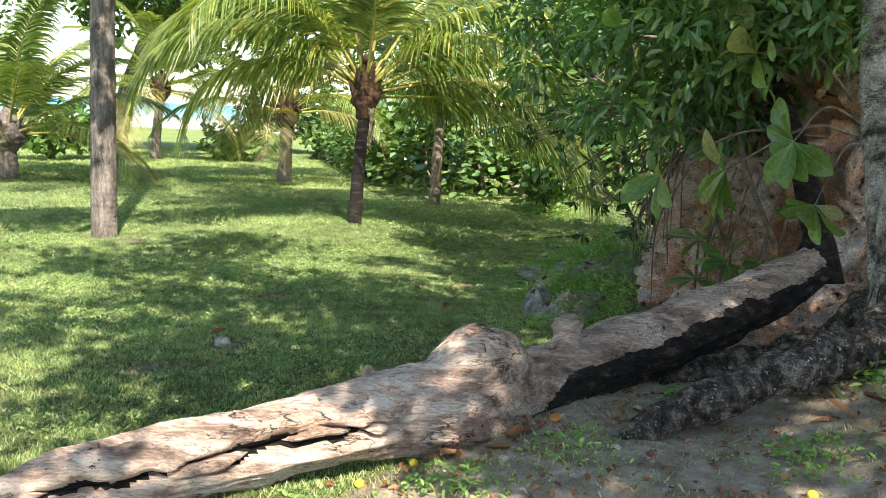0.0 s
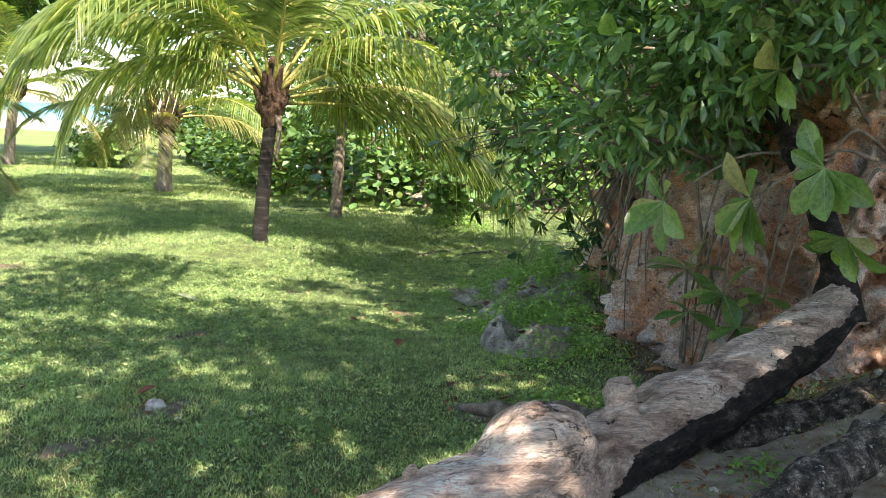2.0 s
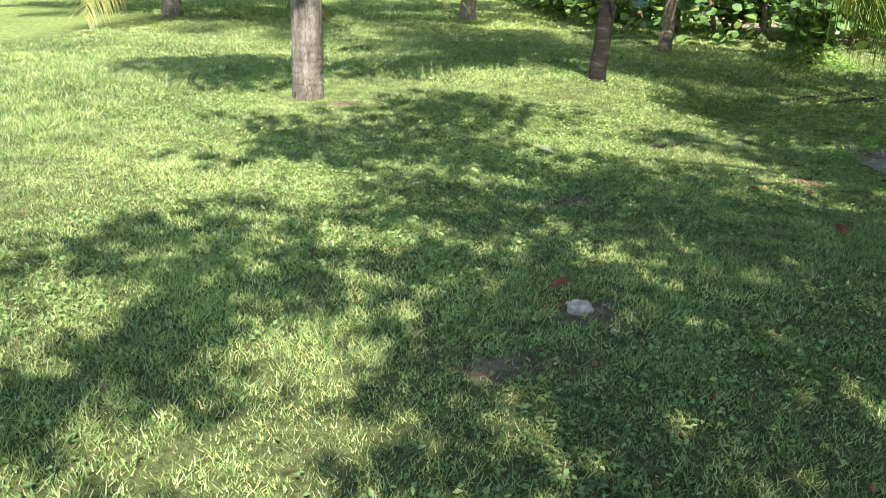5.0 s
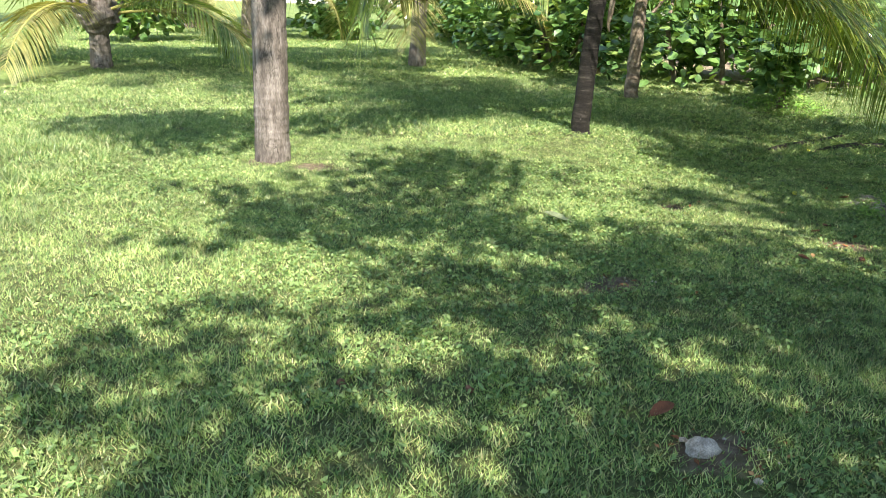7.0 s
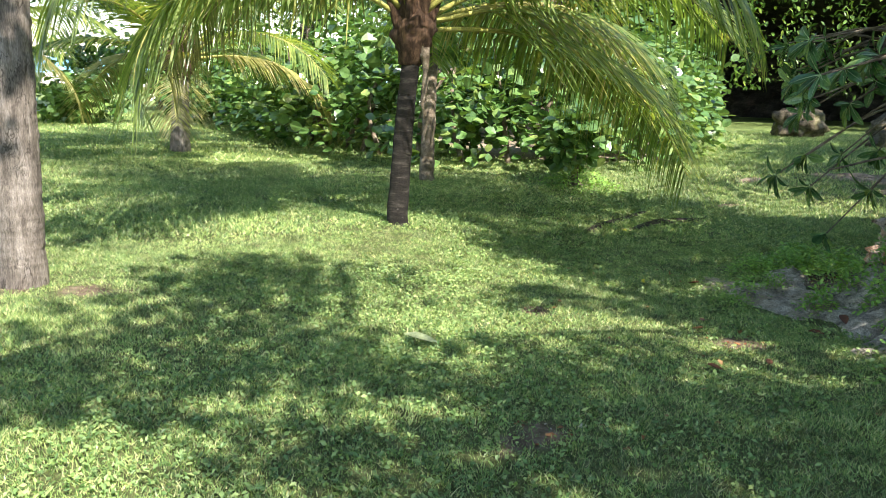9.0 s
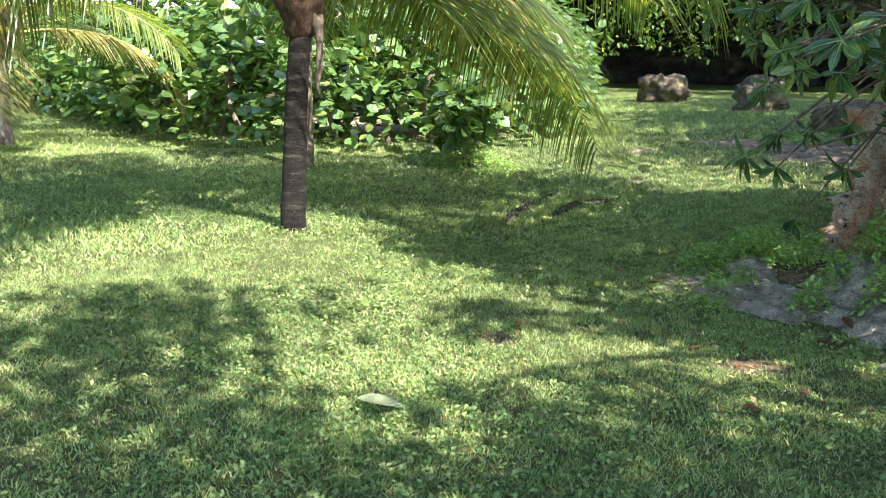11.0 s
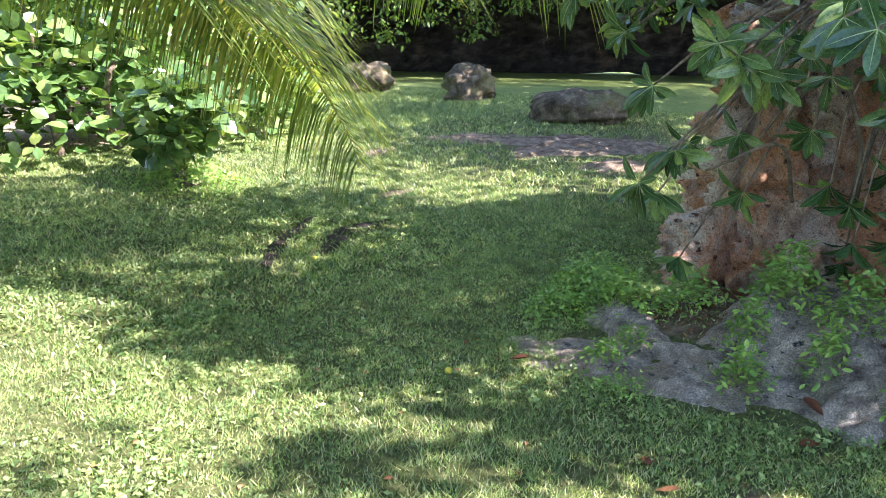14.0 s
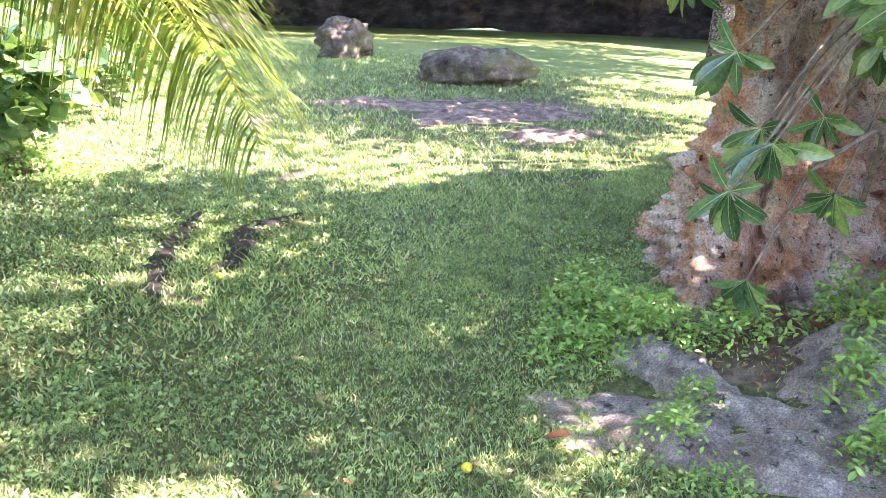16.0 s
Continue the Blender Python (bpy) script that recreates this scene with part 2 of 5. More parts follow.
paint_sunlit_end(M_LOG)
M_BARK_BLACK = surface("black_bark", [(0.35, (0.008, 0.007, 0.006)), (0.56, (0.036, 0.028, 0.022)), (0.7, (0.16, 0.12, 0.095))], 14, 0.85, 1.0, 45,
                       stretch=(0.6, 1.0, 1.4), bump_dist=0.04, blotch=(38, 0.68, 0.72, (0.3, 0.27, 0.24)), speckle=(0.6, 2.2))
M_BARK_PALE = surface("pale_tree_bark", [(0.36, (0.09, 0.072, 0.058)), (0.46, (0.4, 0.34, 0.29)), (0.62, (0.76, 0.69, 0.61))], 9, 0.85, 1.0, 34,
                      bump_dist=0.035, stains=(2.0, 0.55, 0.72, (0.1, 0.085, 0.07)), blotch=(40, 0.63, 0.67, (0.03, 0.026, 0.022)),
                      cracks=(12, (0.8, 0.8, 2.6), 0.03, (0.035, 0.028, 0.024)), speckle=(0.6, 1.6))
M_BARK_ROOT = surface("dark_root_bark", [(0.36, (0.02, 0.016, 0.013)), (0.5, (0.085, 0.066, 0.05)), (0.64, (0.3, 0.25, 0.2))], 20, 0.9, 1.0, 60,
                      bump_dist=0.03, blotch=(34, 0.61, 0.65, (0.55, 0.52, 0.47)), speckle=(0.55, 2.2))
M_PALM_GREY = surface("grey_palm_bark", [(0.3, (0.08, 0.066, 0.056)), (0.5, (0.165, 0.14, 0.12)), (0.7, (0.29, 0.255, 0.225))], 8, 0.9, 0.7, 34,
                      stretch=(2.2, 2.2, 0.35), stains=(2.4, 0.58, 0.7, (0.12, 0.1, 0.085)), cracks=(7, (1.6, 1.6, 0.5), 0.02, (0.06, 0.05, 0.042)))
M_PALM_DARK = surface("dark_palm_bark", [(0.3, (0.009, 0.008, 0.007)), (0.54, (0.022, 0.019, 0.016)), (0.74, (0.09, 0.08, 0.066))], 9, 0.9, 0.8, 34,
                      stretch=(0.6, 0.6, 3.0), blotch=(13, 0.66, 0.7, (0.3, 0.28, 0.25)))
M_FIBRE = surface("palm_fibre", [(0.3, (0.022, 0.014, 0.009)), (0.5, (0.062, 0.036, 0.022)), (0.7, (0.15, 0.09, 0.055))], 12, 0.9, 0.8, 50, stretch=(2, 2, 0.4))
M_RACHIS = surface("palm_rachis", [(0.3, (0.2, 0.21, 0.05)), (0.6, (0.38, 0.34, 0.1)), (0.8, (0.5, 0.4, 0.16))], 4, 0.5, 0.2, 30)
M_STEM = surface("shrub_stem", [(0.3, (0.07, 0.055, 0.04)), (0.5, (0.16, 0.125, 0.09)), (0.7, (0.3, 0.25, 0.19))], 14, 0.85, 0.6, 60)
M_FROND = foliage("palm_leaflet", (0.13, 0.21, 0.065), (0.29, 0.38, 0.13), (0.5, 0.47, 0.2), 0.26, 0.5, 1.0)
M_FROND_OLD = foliage("dry_palm_leaflet", (0.24, 0.27, 0.09), (0.42, 0.38, 0.17), (0.5, 0.42, 0.24), 0.5, 0.3, 0.4)
M_BLADE = foliage("grass_blade", (0.075, 0.175, 0.055), (0.4, 0.53, 0.235), (0.64, 0.6, 0.38), 0.4, 0.3, 0.5, 0.45)
M_WEED = foliage("weed_leaf", (0.1, 0.19, 0.07), (0.26, 0.39, 0.16), (0.4, 0.5, 0.22), 0.45, 0.3, 0.35, 1.2)
M_HERB = foliage("herb_leaf", (0.15, 0.31, 0.08), (0.29, 0.5, 0.14), (0.4, 0.56, 0.18), 0.4, 0.35, 0.4, 1.5)
M_SHRUB = foliage("shrub_leaf", (0.07, 0.17, 0.065), (0.16, 0.31, 0.12), (0.3, 0.42, 0.14), 0.3, 0.4, 0.8, 0.9)
M_ROSETTE = foliage("broad_shrub_leaf", (0.04, 0.11, 0.055), (0.1, 0.21, 0.095), (0.24, 0.36, 0.13), 0.24, 0.3, 0.7, 1.0, objects=True)
M_GRAPE = foliage("round_hedge_leaf", (0.07, 0.16, 0.05), (0.15, 0.27, 0.095), (0.28, 0.38, 0.13), 0.2, 0.25, 1.0, 0.6)
M_CROWN = foliage("tree_leaf", (0.05, 0.12, 0.025), (0.11, 0.21, 0.045), (0.2, 0.28, 0.06), 0.4, 0.3, 0.45, 0.3)
M_DEAD = foliage("dead_leaf", (0.16, 0.065, 0.035), (0.34, 0.16, 0.08), (0.42, 0.27, 0.15), 0.7, 0.1, 0.2, 2.0)
M_YELLOW = surface("yellow_fruit_skin", [(0.35, (0.5, 0.4, 0.03)), (0.65, (0.72, 0.62, 0.06))], 25, 0.4, 0.1)
M_ORANGE = surface("rotting_fruit_flesh", [(0.35, (0.42, 0.13, 0.03)), (0.65, (0.62, 0.3, 0.08))], 30, 0.5, 0.4)
M_NUT = surface("brown_husk", [(0.35, (0.09, 0.035, 0.02)), (0.65, (0.25, 0.12, 0.07))], 30, 0.7, 0.4)
M_STONE = surface("white_stone", [(0.35, (0.24, 0.2, 0.16)), (0.65, (0.56, 0.5, 0.42))], 18, 0.9, 0.5)


def sea_material():
    m, nt, n, l, b = nodes_of("shallow_sea")
    pos = n.new("ShaderNodeSeparateXYZ")
    l.new(n.new("ShaderNodeTexCoord").outputs["Object"], pos.inputs[0])
    mr = n.new("ShaderNodeMapRange")
    mr.inputs["From Min"].default_value, mr.inputs["From Max"].default_value = 200, 900
    l.new(pos.outputs["Y"], mr.inputs["Value"])
    col = ramp(n, [(0.0, (0.3, 0.62, 0.62)), (0.3, (0.1, 0.5, 0.58)), (1.0, (0.04, 0.3, 0.5))])
    l.new(mr.outputs["Result"], col.inputs[0])
    l.new(col.outputs[0], b.inputs["Base Color"])
    b.inputs["Roughness"].default_value = 0.35
    w = noise_node(n, l, 0.6, 4, 0.6)
    bp = n.new("ShaderNodeBump")
    bp.inputs["Strength"].default_value = 0.3
    l.new(w.outputs["Fac"], bp.inputs["Height"])
    l.new(bp.outputs[0], b.inputs["Normal"])
    return m


M_SEA = sea_material()

# ---- numbers and mesh helpers ----
SLOPE = -0.0115
rng = np.random.default_rng(7)


def hash3(i, j, k):
    v = np.sin(i * 127.1 + j * 311.7 + k * 74.7) * 43758.5453
    return v - np.floor(v)


def vnoise(x, y, z=0.0):
    """Smooth value noise, -1 to 1."""
    x, y, z = np.broadcast_arrays(np.asarray(x, float), np.asarray(y, float), np.asarray(z, float))
    i, j, k = np.floor(x), np.floor(y), np.floor(z)
    u, v, w = x - i, y - j, z - k
    u, v, w = u * u * (3 - 2 * u), v * v * (3 - 2 * v), w * w * (3 - 2 * w)
    r = 0
    for a in (0, 1):
        for b in (0, 1):
            for c in (0, 1):
                r = r + hash3(i + a, j + b, k + c) * (u if a else 1 - u) * (v if b else 1 - v) * (w if c else 1 - w)
    return r * 2 - 1


def fbm(x, y, z=0.0, octaves=4, gain=0.5):
    r, amp, f = 0, 1.0, 1.0
    for o in range(octaves):
        r = r + amp * vnoise(np.asarray(x) * f + 17.3 * o, np.asarray(y) * f - 9.1 * o, np.asarray(z) * f + 4.7 * o)
        amp, f = amp * gain, f * 2.03
    return r


def bell(x, y, cx, cy, sx, sy):
    return np.exp(-(((x - cx) / sx) ** 2 + ((y - cy) / sy) ** 2))


def step(v, lo, hi):
    s = np.clip((v - lo) / (hi - lo), 0, 1)
    return s * s * (3 - 2 * s)


def lie(x, y):
    """Height of the lawn over the even slope to the sea."""
    x, y = np.asarray(x, float), np.asarray(y, float)
    g = -0.03 - 0.11 * bell(x, y, 0.9, 10.0, 2.4, 2.6) - 0.08 * bell(x, y, 1.6, 13.2, 2.4, 1.5) - 0.05 * bell(x, y, -2.0, 8.3, 1.6, 1.8)
    g = g + 0.12 * bell(x, y, -1.4, 11.8, 1.0, 0.9) + 0.06 * bell(x, y, 0.5, 16.5, 3, 2) + 0.1 * step(y, 15, 20)
    g = g + 0.3 * step(x, -0.45, 0.75) * step(-y, -5.2, -4.1) + 0.12 * bell(x, y, -0.3, 2.9, 0.8, 0.5)
    g = g + 0.17 * bell(x, y, 1.5, 6.7, 0.55, 0.9) + 0.2 * bell(x, y, 2.0, 8.8, 0.6, 1.0) + 0.35 * step(x, 1.2, 2.4) * step(-y, -6.2, -4.6)
    g = g + 0.25 * step(x, 5.5, 11) * step(y, 11, 17)
    near = step(-np.hypot(x, y - 10), -40, -15)
    return g + near * (0.018 * fbm(x * 0.9, y * 0.9, 0.3, 3) + 0.008 * vnoise(x * 5, y * 5))


def gz(x, y):
    return lie(x, y) + SLOPE * np.asarray(y, float)


def up(z, y):
    """A height measured over the even slope, as a world height."""
    return z + SLOPE * y


def tri_mesh(name, verts, tris, material, smooth=False):
    verts, tris = np.asarray(verts, np.float32), np.asarray(tris, np.int32)
    me = bpy.data.meshes.new(name)
    me.vertices.add(len(verts))
    me.vertices.foreach_set("co", verts.ravel())
    me.loops.add(tris.size)
    me.loops.foreach_set("vertex_index", tris.ravel())
    me.polygons.add(len(tris))
    me.polygons.foreach_set("loop_start", np.arange(0, tris.size, 3, dtype=np.int32))
    me.polygons.foreach_set("use_smooth", np.full(len(tris), smooth))
    me.update(calc_edges=True)
    me.materials.append(material)
    return me


def scatter(name, shape, tris, rot, loc, material, smooth=False):
    """One mesh of many copies of a small shape: rot (n, 3, 3) with scale in it, loc (n, 3)."""
    k = len(shape)
    v = np.einsum("nij,kj->nki", rot, shape) + loc[:, None, :]
    f = np.asarray(tris)[None] + (np.arange(len(loc)) * k)[:, None, None]
    return tri_mesh(name, v.reshape(-1, 3), f.reshape(-1, 3), material, smooth)


def frames(along, normal):
    """Rotations whose y axis is along and whose z axis is near normal."""
    y = along / np.linalg.norm(along, axis=1, keepdims=True)
    x = np.cross(y, normal)
    x /= np.linalg.norm(x, axis=1, keepdims=True) + 1e-9
    z = np.cross(x, y)
    return np.stack([x, y, z], axis=2)


def part(name, me, parent=None, label=""):
    ob = new(name, me)
    if parent is not None:
        ob.parent = parent
    if label:
        ob["label"] = label
    return ob


def thing(name, label, category, group="", kind="", at=(0, 0, 0)):
    ob = new(name)
    ob.location = at
    ob.empty_display_size = 0.1
    return tagged(ob, label, category, group, kind)


def grid_tris(nu, nv, closed=False):
    q = []
    for i in range(nu - (0 if closed else 1)):
        a = np.arange(nv - 1) + i * nv
        b = np.arange(nv - 1) + ((i + 1) % nu) * nv
        q += [np.stack([a, b, b + 1], 1), np.stack([a, b + 1, a + 1], 1)]
    return np.concatenate(q)


def spline(points, n):
    """Smooth line through points (any width of row), n samples."""
    p = np.asarray(points, float)
    d = np.r_[0, np.cumsum(np.linalg.norm(np.diff(p[:, :2], axis=0), axis=1) + 1e-6)]
    if p.shape[1] > 2:
        d = np.r_[0, np.cumsum(np.linalg.norm(np.diff(p[:, :3], axis=0), axis=1) + 1e-6)]
    e = np.vstack([2 * p[0] - p[1], p, 2 * p[-1] - p[-2]])
    s = np.linspace(0, d[-1], n)
    k = np.clip(np.searchsorted(d, s, side="right") - 1, 0, len(p) - 2)
    u = ((s - d[k]) / (d[k + 1] - d[k]))[:, None]
    p0, p1, p2, p3 = e[k], e[k + 1], e[k + 2], e[k + 3]
    return 0.5 * (2 * p1 + (p2 - p0) * u + (2 * p0 - 5 * p1 + 4 * p2 - p3) * u ** 2 + (3 * p1 - p0 - 3 * p2 + p3) * u ** 3)


def tube(name, rows, material, along=24, round_=10, bumps=0.0, freq=6.0, seed=0.0, rings=0.0, smooth=True, keep=None, grow=1.0, groove=None):
    """A limb, root or trunk through rows (x, y, z, radius), closed at both ends, with a knotty skin."""
    s = spline(rows, along)
    c, r = s[:, :3], np.maximum(s[:, 3], 0.002)
    t = np.gradient(c, axis=0)
    t /= np.linalg.norm(t, axis=1, keepdims=True)
    ref = np.array([0, 0, 1.0]) if abs(t[:, 2]).mean() < 0.8 else np.array([1.0, 0, 0])
    x = np.cross(t, ref)
    x /= np.linalg.norm(x, axis=1, keepdims=True)
    y = np.cross(t, x)
    a = np.linspace(0, 2 * math.pi, round_, endpoint=False)
    ring = np.cos(a)[None, :, None] * x[:, None] + np.sin(a)[None, :, None] * y[:, None]
    rr = r[:, None] * np.ones(round_)
    q = c[:, None] + ring * rr[..., None]
    if bumps:
        rr = rr * (1 + bumps * fbm(q[..., 0] * freq + seed, q[..., 1] * freq, q[..., 2] * freq, 4))
    if rings:
        rr = rr * (1 + rings * ((np.arange(along) % 4) == 0)[:, None])
    if groove is not None:
        rr = rr * groove(c, a)
    rr = rr * grow
    q = c[:, None] + ring * rr[..., None]
    v = np.concatenate([q.reshape(-1, 3), c[:1], c[-1:]])
    idx = np.arange(along * round_).reshape(along, round_)
    nx = np.roll(idx, -1, axis=1)
    f = [np.stack([idx[:-1], nx[:-1], nx[1:]], -1).reshape(-1, 3), np.stack([idx[:-1], nx[1:], idx[1:]], -1).reshape(-1, 3)]
    n0 = along * round_
    f.append(np.stack([nx[0], idx[0], np.full(round_, n0)], -1))
    f.append(np.stack([idx[-1], nx[-1], np.full(round_, n0 + 1)], -1))
    f = np.concatenate(f)
    if keep is not None:
        ok = np.r_[keep(c, a).ravel(), False, False]
        f = f[ok[f].all(axis=1)]
    return tri_mesh(name, v, f, material, smooth)


# leaf shapes: y along the leaf, z up
def leaf_shape(width, belly=0.6, fold=0.12, curl=0.15, rows=(0.0, 0.25, 0.5, 0.75, 0.92)):
    v, f = [(0, 0, 0)], []
    inner = rows[1:]
    for t in inner:
        w = width * (math.sin(math.pi * t ** (math.log(0.5) / math.log(belly)))) ** 0.8
        z = -curl * t * t
        v += [(-w / 2, t, z + fold * w), (0, t, z), (w / 2, t, z + fold * w)]
    v.append((0, 1, -curl))
    f += [(0, 2, 1), (0, 3, 2)]
    for i in range(len(inner) - 1):
        a = 1 + 3 * i
        for k in (0, 1):
            f += [(a + k, a + k + 1, a + k + 4), (a + k, a + k + 4, a + k + 3)]
    a, tip = 1 + 3 * (len(inner) - 1), len(v) - 1
    f += [(a, a + 1, tip), (a + 1, a + 2, tip)]
    return np.array(v, float), np.array(f)


LEAF_LONG = leaf_shape(0.38, 0.62, 0.2, 0.25, (0, 0.3, 0.65, 0.9))
LEAF_OVAL = leaf_shape(0.5, 0.55, 0.15, 0.15, (0, 0.35, 0.75))
LEAF_ROUND = leaf_shape(0.95, 0.5, 0.1, 0.1, (0, 0.18, 0.56, 0.88))
LEAF_PLAIN = leaf_shape(0.55, 0.5, 0.15, 0.15, (0, 0.55))
LEAF_TINY = (np.array([(0, 0, 0), (-0.3, 0.5, 0.08), (0, 1, -0.05), (0.3, 0.5, 0.08)], float), np.array([(0, 2, 1), (0, 3, 2)]))


def leaf_cloud(name, centres, shape, size, material, spread=1.0, droop=0.2, rng_=None, outward=None):
    """Leaves at the points, facing up and outwards with scatter."""
    r = rng_ or rng
    n = len(centres)
    al = r.normal(size=(n, 3))
    al[:, 2] = al[:, 2] * 0.5 - droop
    if outward is not None:
        al += outward * 0.8
    nm = r.normal(size=(n, 3)) * 0.55 * spread + np.array([0, 0, 1.0])
    if outward is not None:
        nm += outward * 0.4
    rot = frames(al, nm) * (size * r.uniform(0.65, 1.25, n))[:, None, None]
    return scatter(name, shape[0], shape[1], rot, centres, material)


def clumped(n, clumps, radius, r):
    """n points in clumps round given clump centres (k, 3); also the way out from each clump's middle."""
    k = r.integers(0, len(clumps), n)
    d = r.normal(size=(n, 3))
    d /= np.linalg.norm(d, axis=1, keepdims=True)
    rad = radius * r.uniform(0.35, 1.0, n)[:, None] ** 0.6
    return clumps[k] + d * rad * np.array([1, 1, 0.75]), d


# ---- ground, sea ----
def spaced(lo, hi, fine, far):
    mid = np.arange(lo, hi, fine)
    out = np.geomspace(fine * 2, far, 26)
    return np.concatenate([lo - out[::-1], mid, hi + out])


PATCHES = [  # bare soil in the lawn: x, y, radius along x and y
    (-3.62, 9.82, 0.42, 0.22), (-1.45, 5.42, 0.3, 0.25), (-1.75, 4.85, 0.28, 0.22), (-5.3, 11.3, 0.35, 0.2), (-1.55, 7.2, 0.45, 0.3), (-0.8, 9.25, 0.16, 0.22),
    (0.2, 8.4, 0.3, 0.2), (0.55, 6.0, 0.3, 0.25), (0.55, 5.25, 0.6, 0.25), (1.4, 12.35, 0.35, 0.12), (0.9, 12.2, 0.12, 0.35),
    (-4.15, 9.95, 0.35, 0.25), (7.2, 14.4, 1.6, 0.9), (6.6, 12.9, 1.2, 0.5), (8.6, 14.0, 1.6, 0.8), (-1.3, 11.75, 0.25, 0.2), (2.4, 12.6, 0.5, 0.12), (5.0, 15.6, 0.5, 0.2), (3.4, 13.6, 0.4, 0.15),
    (1.35, 12.74, 0.17, 0.12), (1.05, 12.43, 0.14, 0.14), (1.75, 13.05, 0.18, 0.12), (2.27, 12.78, 0.24, 0.1), (1.78, 12.57, 0.18, 0.12), (1.5, 12.33, 0.12, 0.12)]


def bareness(x, y):
    b = np.zeros(np.shape(x))
    ragged = 0.8 + 0.5 * fbm(x * 4.0, y * 4.0, 7.0, 3)
    for cx, cy, sx, sy in PATCHES:
        b = np.maximum(b, 0.8 * bell(x, y, cx, cy, sx, sy) * ragged)
    b = np.maximum(b, step(x + 0.9 * np.clip(3.6 - y, 0, 2), -0.5, 0.3) * step(-y, -5.0, -3.9) * step(x - 0.55 * (y - 3.3), -0.4, 0.1))
    b = np.maximum(b, 0.4 * bell(x, y, 0.95, 11.0, 1.1, 1.3) * ragged)
    b = np.maximum(b, 1.1 * bell(x, y, -1.43, 5.45, 0.2, 0.16) * ragged)
    b = np.maximum(b, step(x, 1.3, 1.7) * step(-y, -10.2, -9.6))
    b = np.maximum(b, 0.8 * step(y, 17, 19) * step(x, 1.0, 2.0) * step(-x, -6, -5))
    return b


gx, gy = spaced(-12, 14, 0.16, 2600), spaced(-4, 30, 0.16, 2600)
X, Y = np.meshgrid(gx, gy, indexing="ij")
ground_verts = np.stack([X, Y, gz(X, Y)], -1).reshape(-1, 3)
ground = part("ground", tri_mesh("ground", ground_verts, grid_tris(len(gx), len(gy)), M_GROUND, True))
at = ground.data.attributes.new("bare", "FLOAT", "POINT")
at.data.foreach_set("value", bareness(X, Y).ravel().astype(np.float32))
# Where blades stand; the ground colour is darkened there to deepen their gaps.
thatch = step(X, -9.6, -8.8) * step(-X, -13.2, -12.6) * step(Y, 2.2, 2.8) * step(-Y, -18.5, -16.5) * (1 - step(X - 0.55 * (Y - 3.3), -0.4, 0.1) * step(-Y, -5.0, -3.9))
ground.data.attributes.new("thatch", "FLOAT", "POINT").data.foreach_set("value", thatch.ravel().astype(np.float32) * 0.92)
tagged(ground, "mown lawn with worn soil patches running down to a sandy beach", "ground", kind="structure")
sea_v = [(-4000, 205, -2.2), (4000, 205, -2.2), (4000, 5000, -2.2), (-4000, 5000, -2.2)]
sea = part("water", tri_mesh("water", sea_v, [(0, 1, 2), (0, 2, 3)], M_SEA))
tagged(sea, "turquoise sea beyond the beach under a hazy sky", "sea", kind="structure")


# ---- rock ----
def rock_wall(name, line, profile, nu, nv, material, rough, freq, seed=0.0, base=None, fissures=0.0):
    """A rock face along a ground line: profile(u, v) gives how far it stands out and how high it is."""
    s = spline(line, nu)
    t = np.gradient(s, axis=0)
    t /= np.linalg.norm(t, axis=1, keepdims=True)
    out = np.stack([-t[:, 1], t[:, 0]], 1)
    v = np.linspace(0, 1, nv)
    U, V = np.meshgrid(np.linspace(0, 1, nu), v, indexing="ij")
    off, high = profile(U, V)
    px = s[:, None, 0] + out[:, None, 0] * off
    py = s[:, None, 1] + out[:, None, 1] * off
    pz = gz(s[:, 0], s[:, 1])[:, None] - 0.15 + high
    d = rough * fbm(px * freq + seed, py * freq, pz * freq * 0.8, 7, 0.62)
    d = d + fissures * -np.exp(-(vnoise(px * freq * 1.3 + 31 + seed, py * freq * 1.3, pz * freq * 0.5) / 0.12) ** 2)
    d = d + 0.35 * rough * (np.abs(fbm(px * 3.4, py * 3.4 + seed, pz * 4.4, 4, 0.6)) * 2 - 0.6) - 0.4 * rough * np.clip(fbm(px * 5.5 + seed, py * 5.5, pz * 7.0, 4, 0.6), 0, 1) ** 1.5 - 0.6 * rough * step(vnoise(px * 6.5, py * 6.5 + seed, pz * 7), 0.3, 0.55) - 0.4 * rough * step(vnoise(px * 12, py * 12 + seed, pz * 13), 0.25, 0.45)
    px, py, pz = px + out[:, None, 0] * d, py + out[:, None, 1] * d, pz + 0.5 * rough * fbm(px * freq, py * freq + 50, pz * freq, 4)
    return tri_mesh(name, np.stack([px, py, pz], -1).reshape(-1, 3), grid_tris(nu, nv)[:, ::-1], material, True)


def outcrop_profile(u, v):
    high = 2.75 * np.clip(v / 0.75, 0, 1) + 0.3 * np.clip((v - 0.75) / 0.25, 0, 1)
    high = high * (1 - 0.55 * step(u, 0.525, 0.6))
    off = 0.16 * (1 - np.clip(v / 0.2, 0, 1)) ** 2 - 0.25 * np.clip(v / 0.75, 0, 1) - (4.5 - 3.1 * step(u, 0.38, 0.46)) * np.clip((v - 0.75) / 0.25, 0, 1)
    off = off - 0.25 * np.exp(-((v - 0.22) / 0.07) ** 2) * step(-u, -0.3, -0.12)
    return off, high


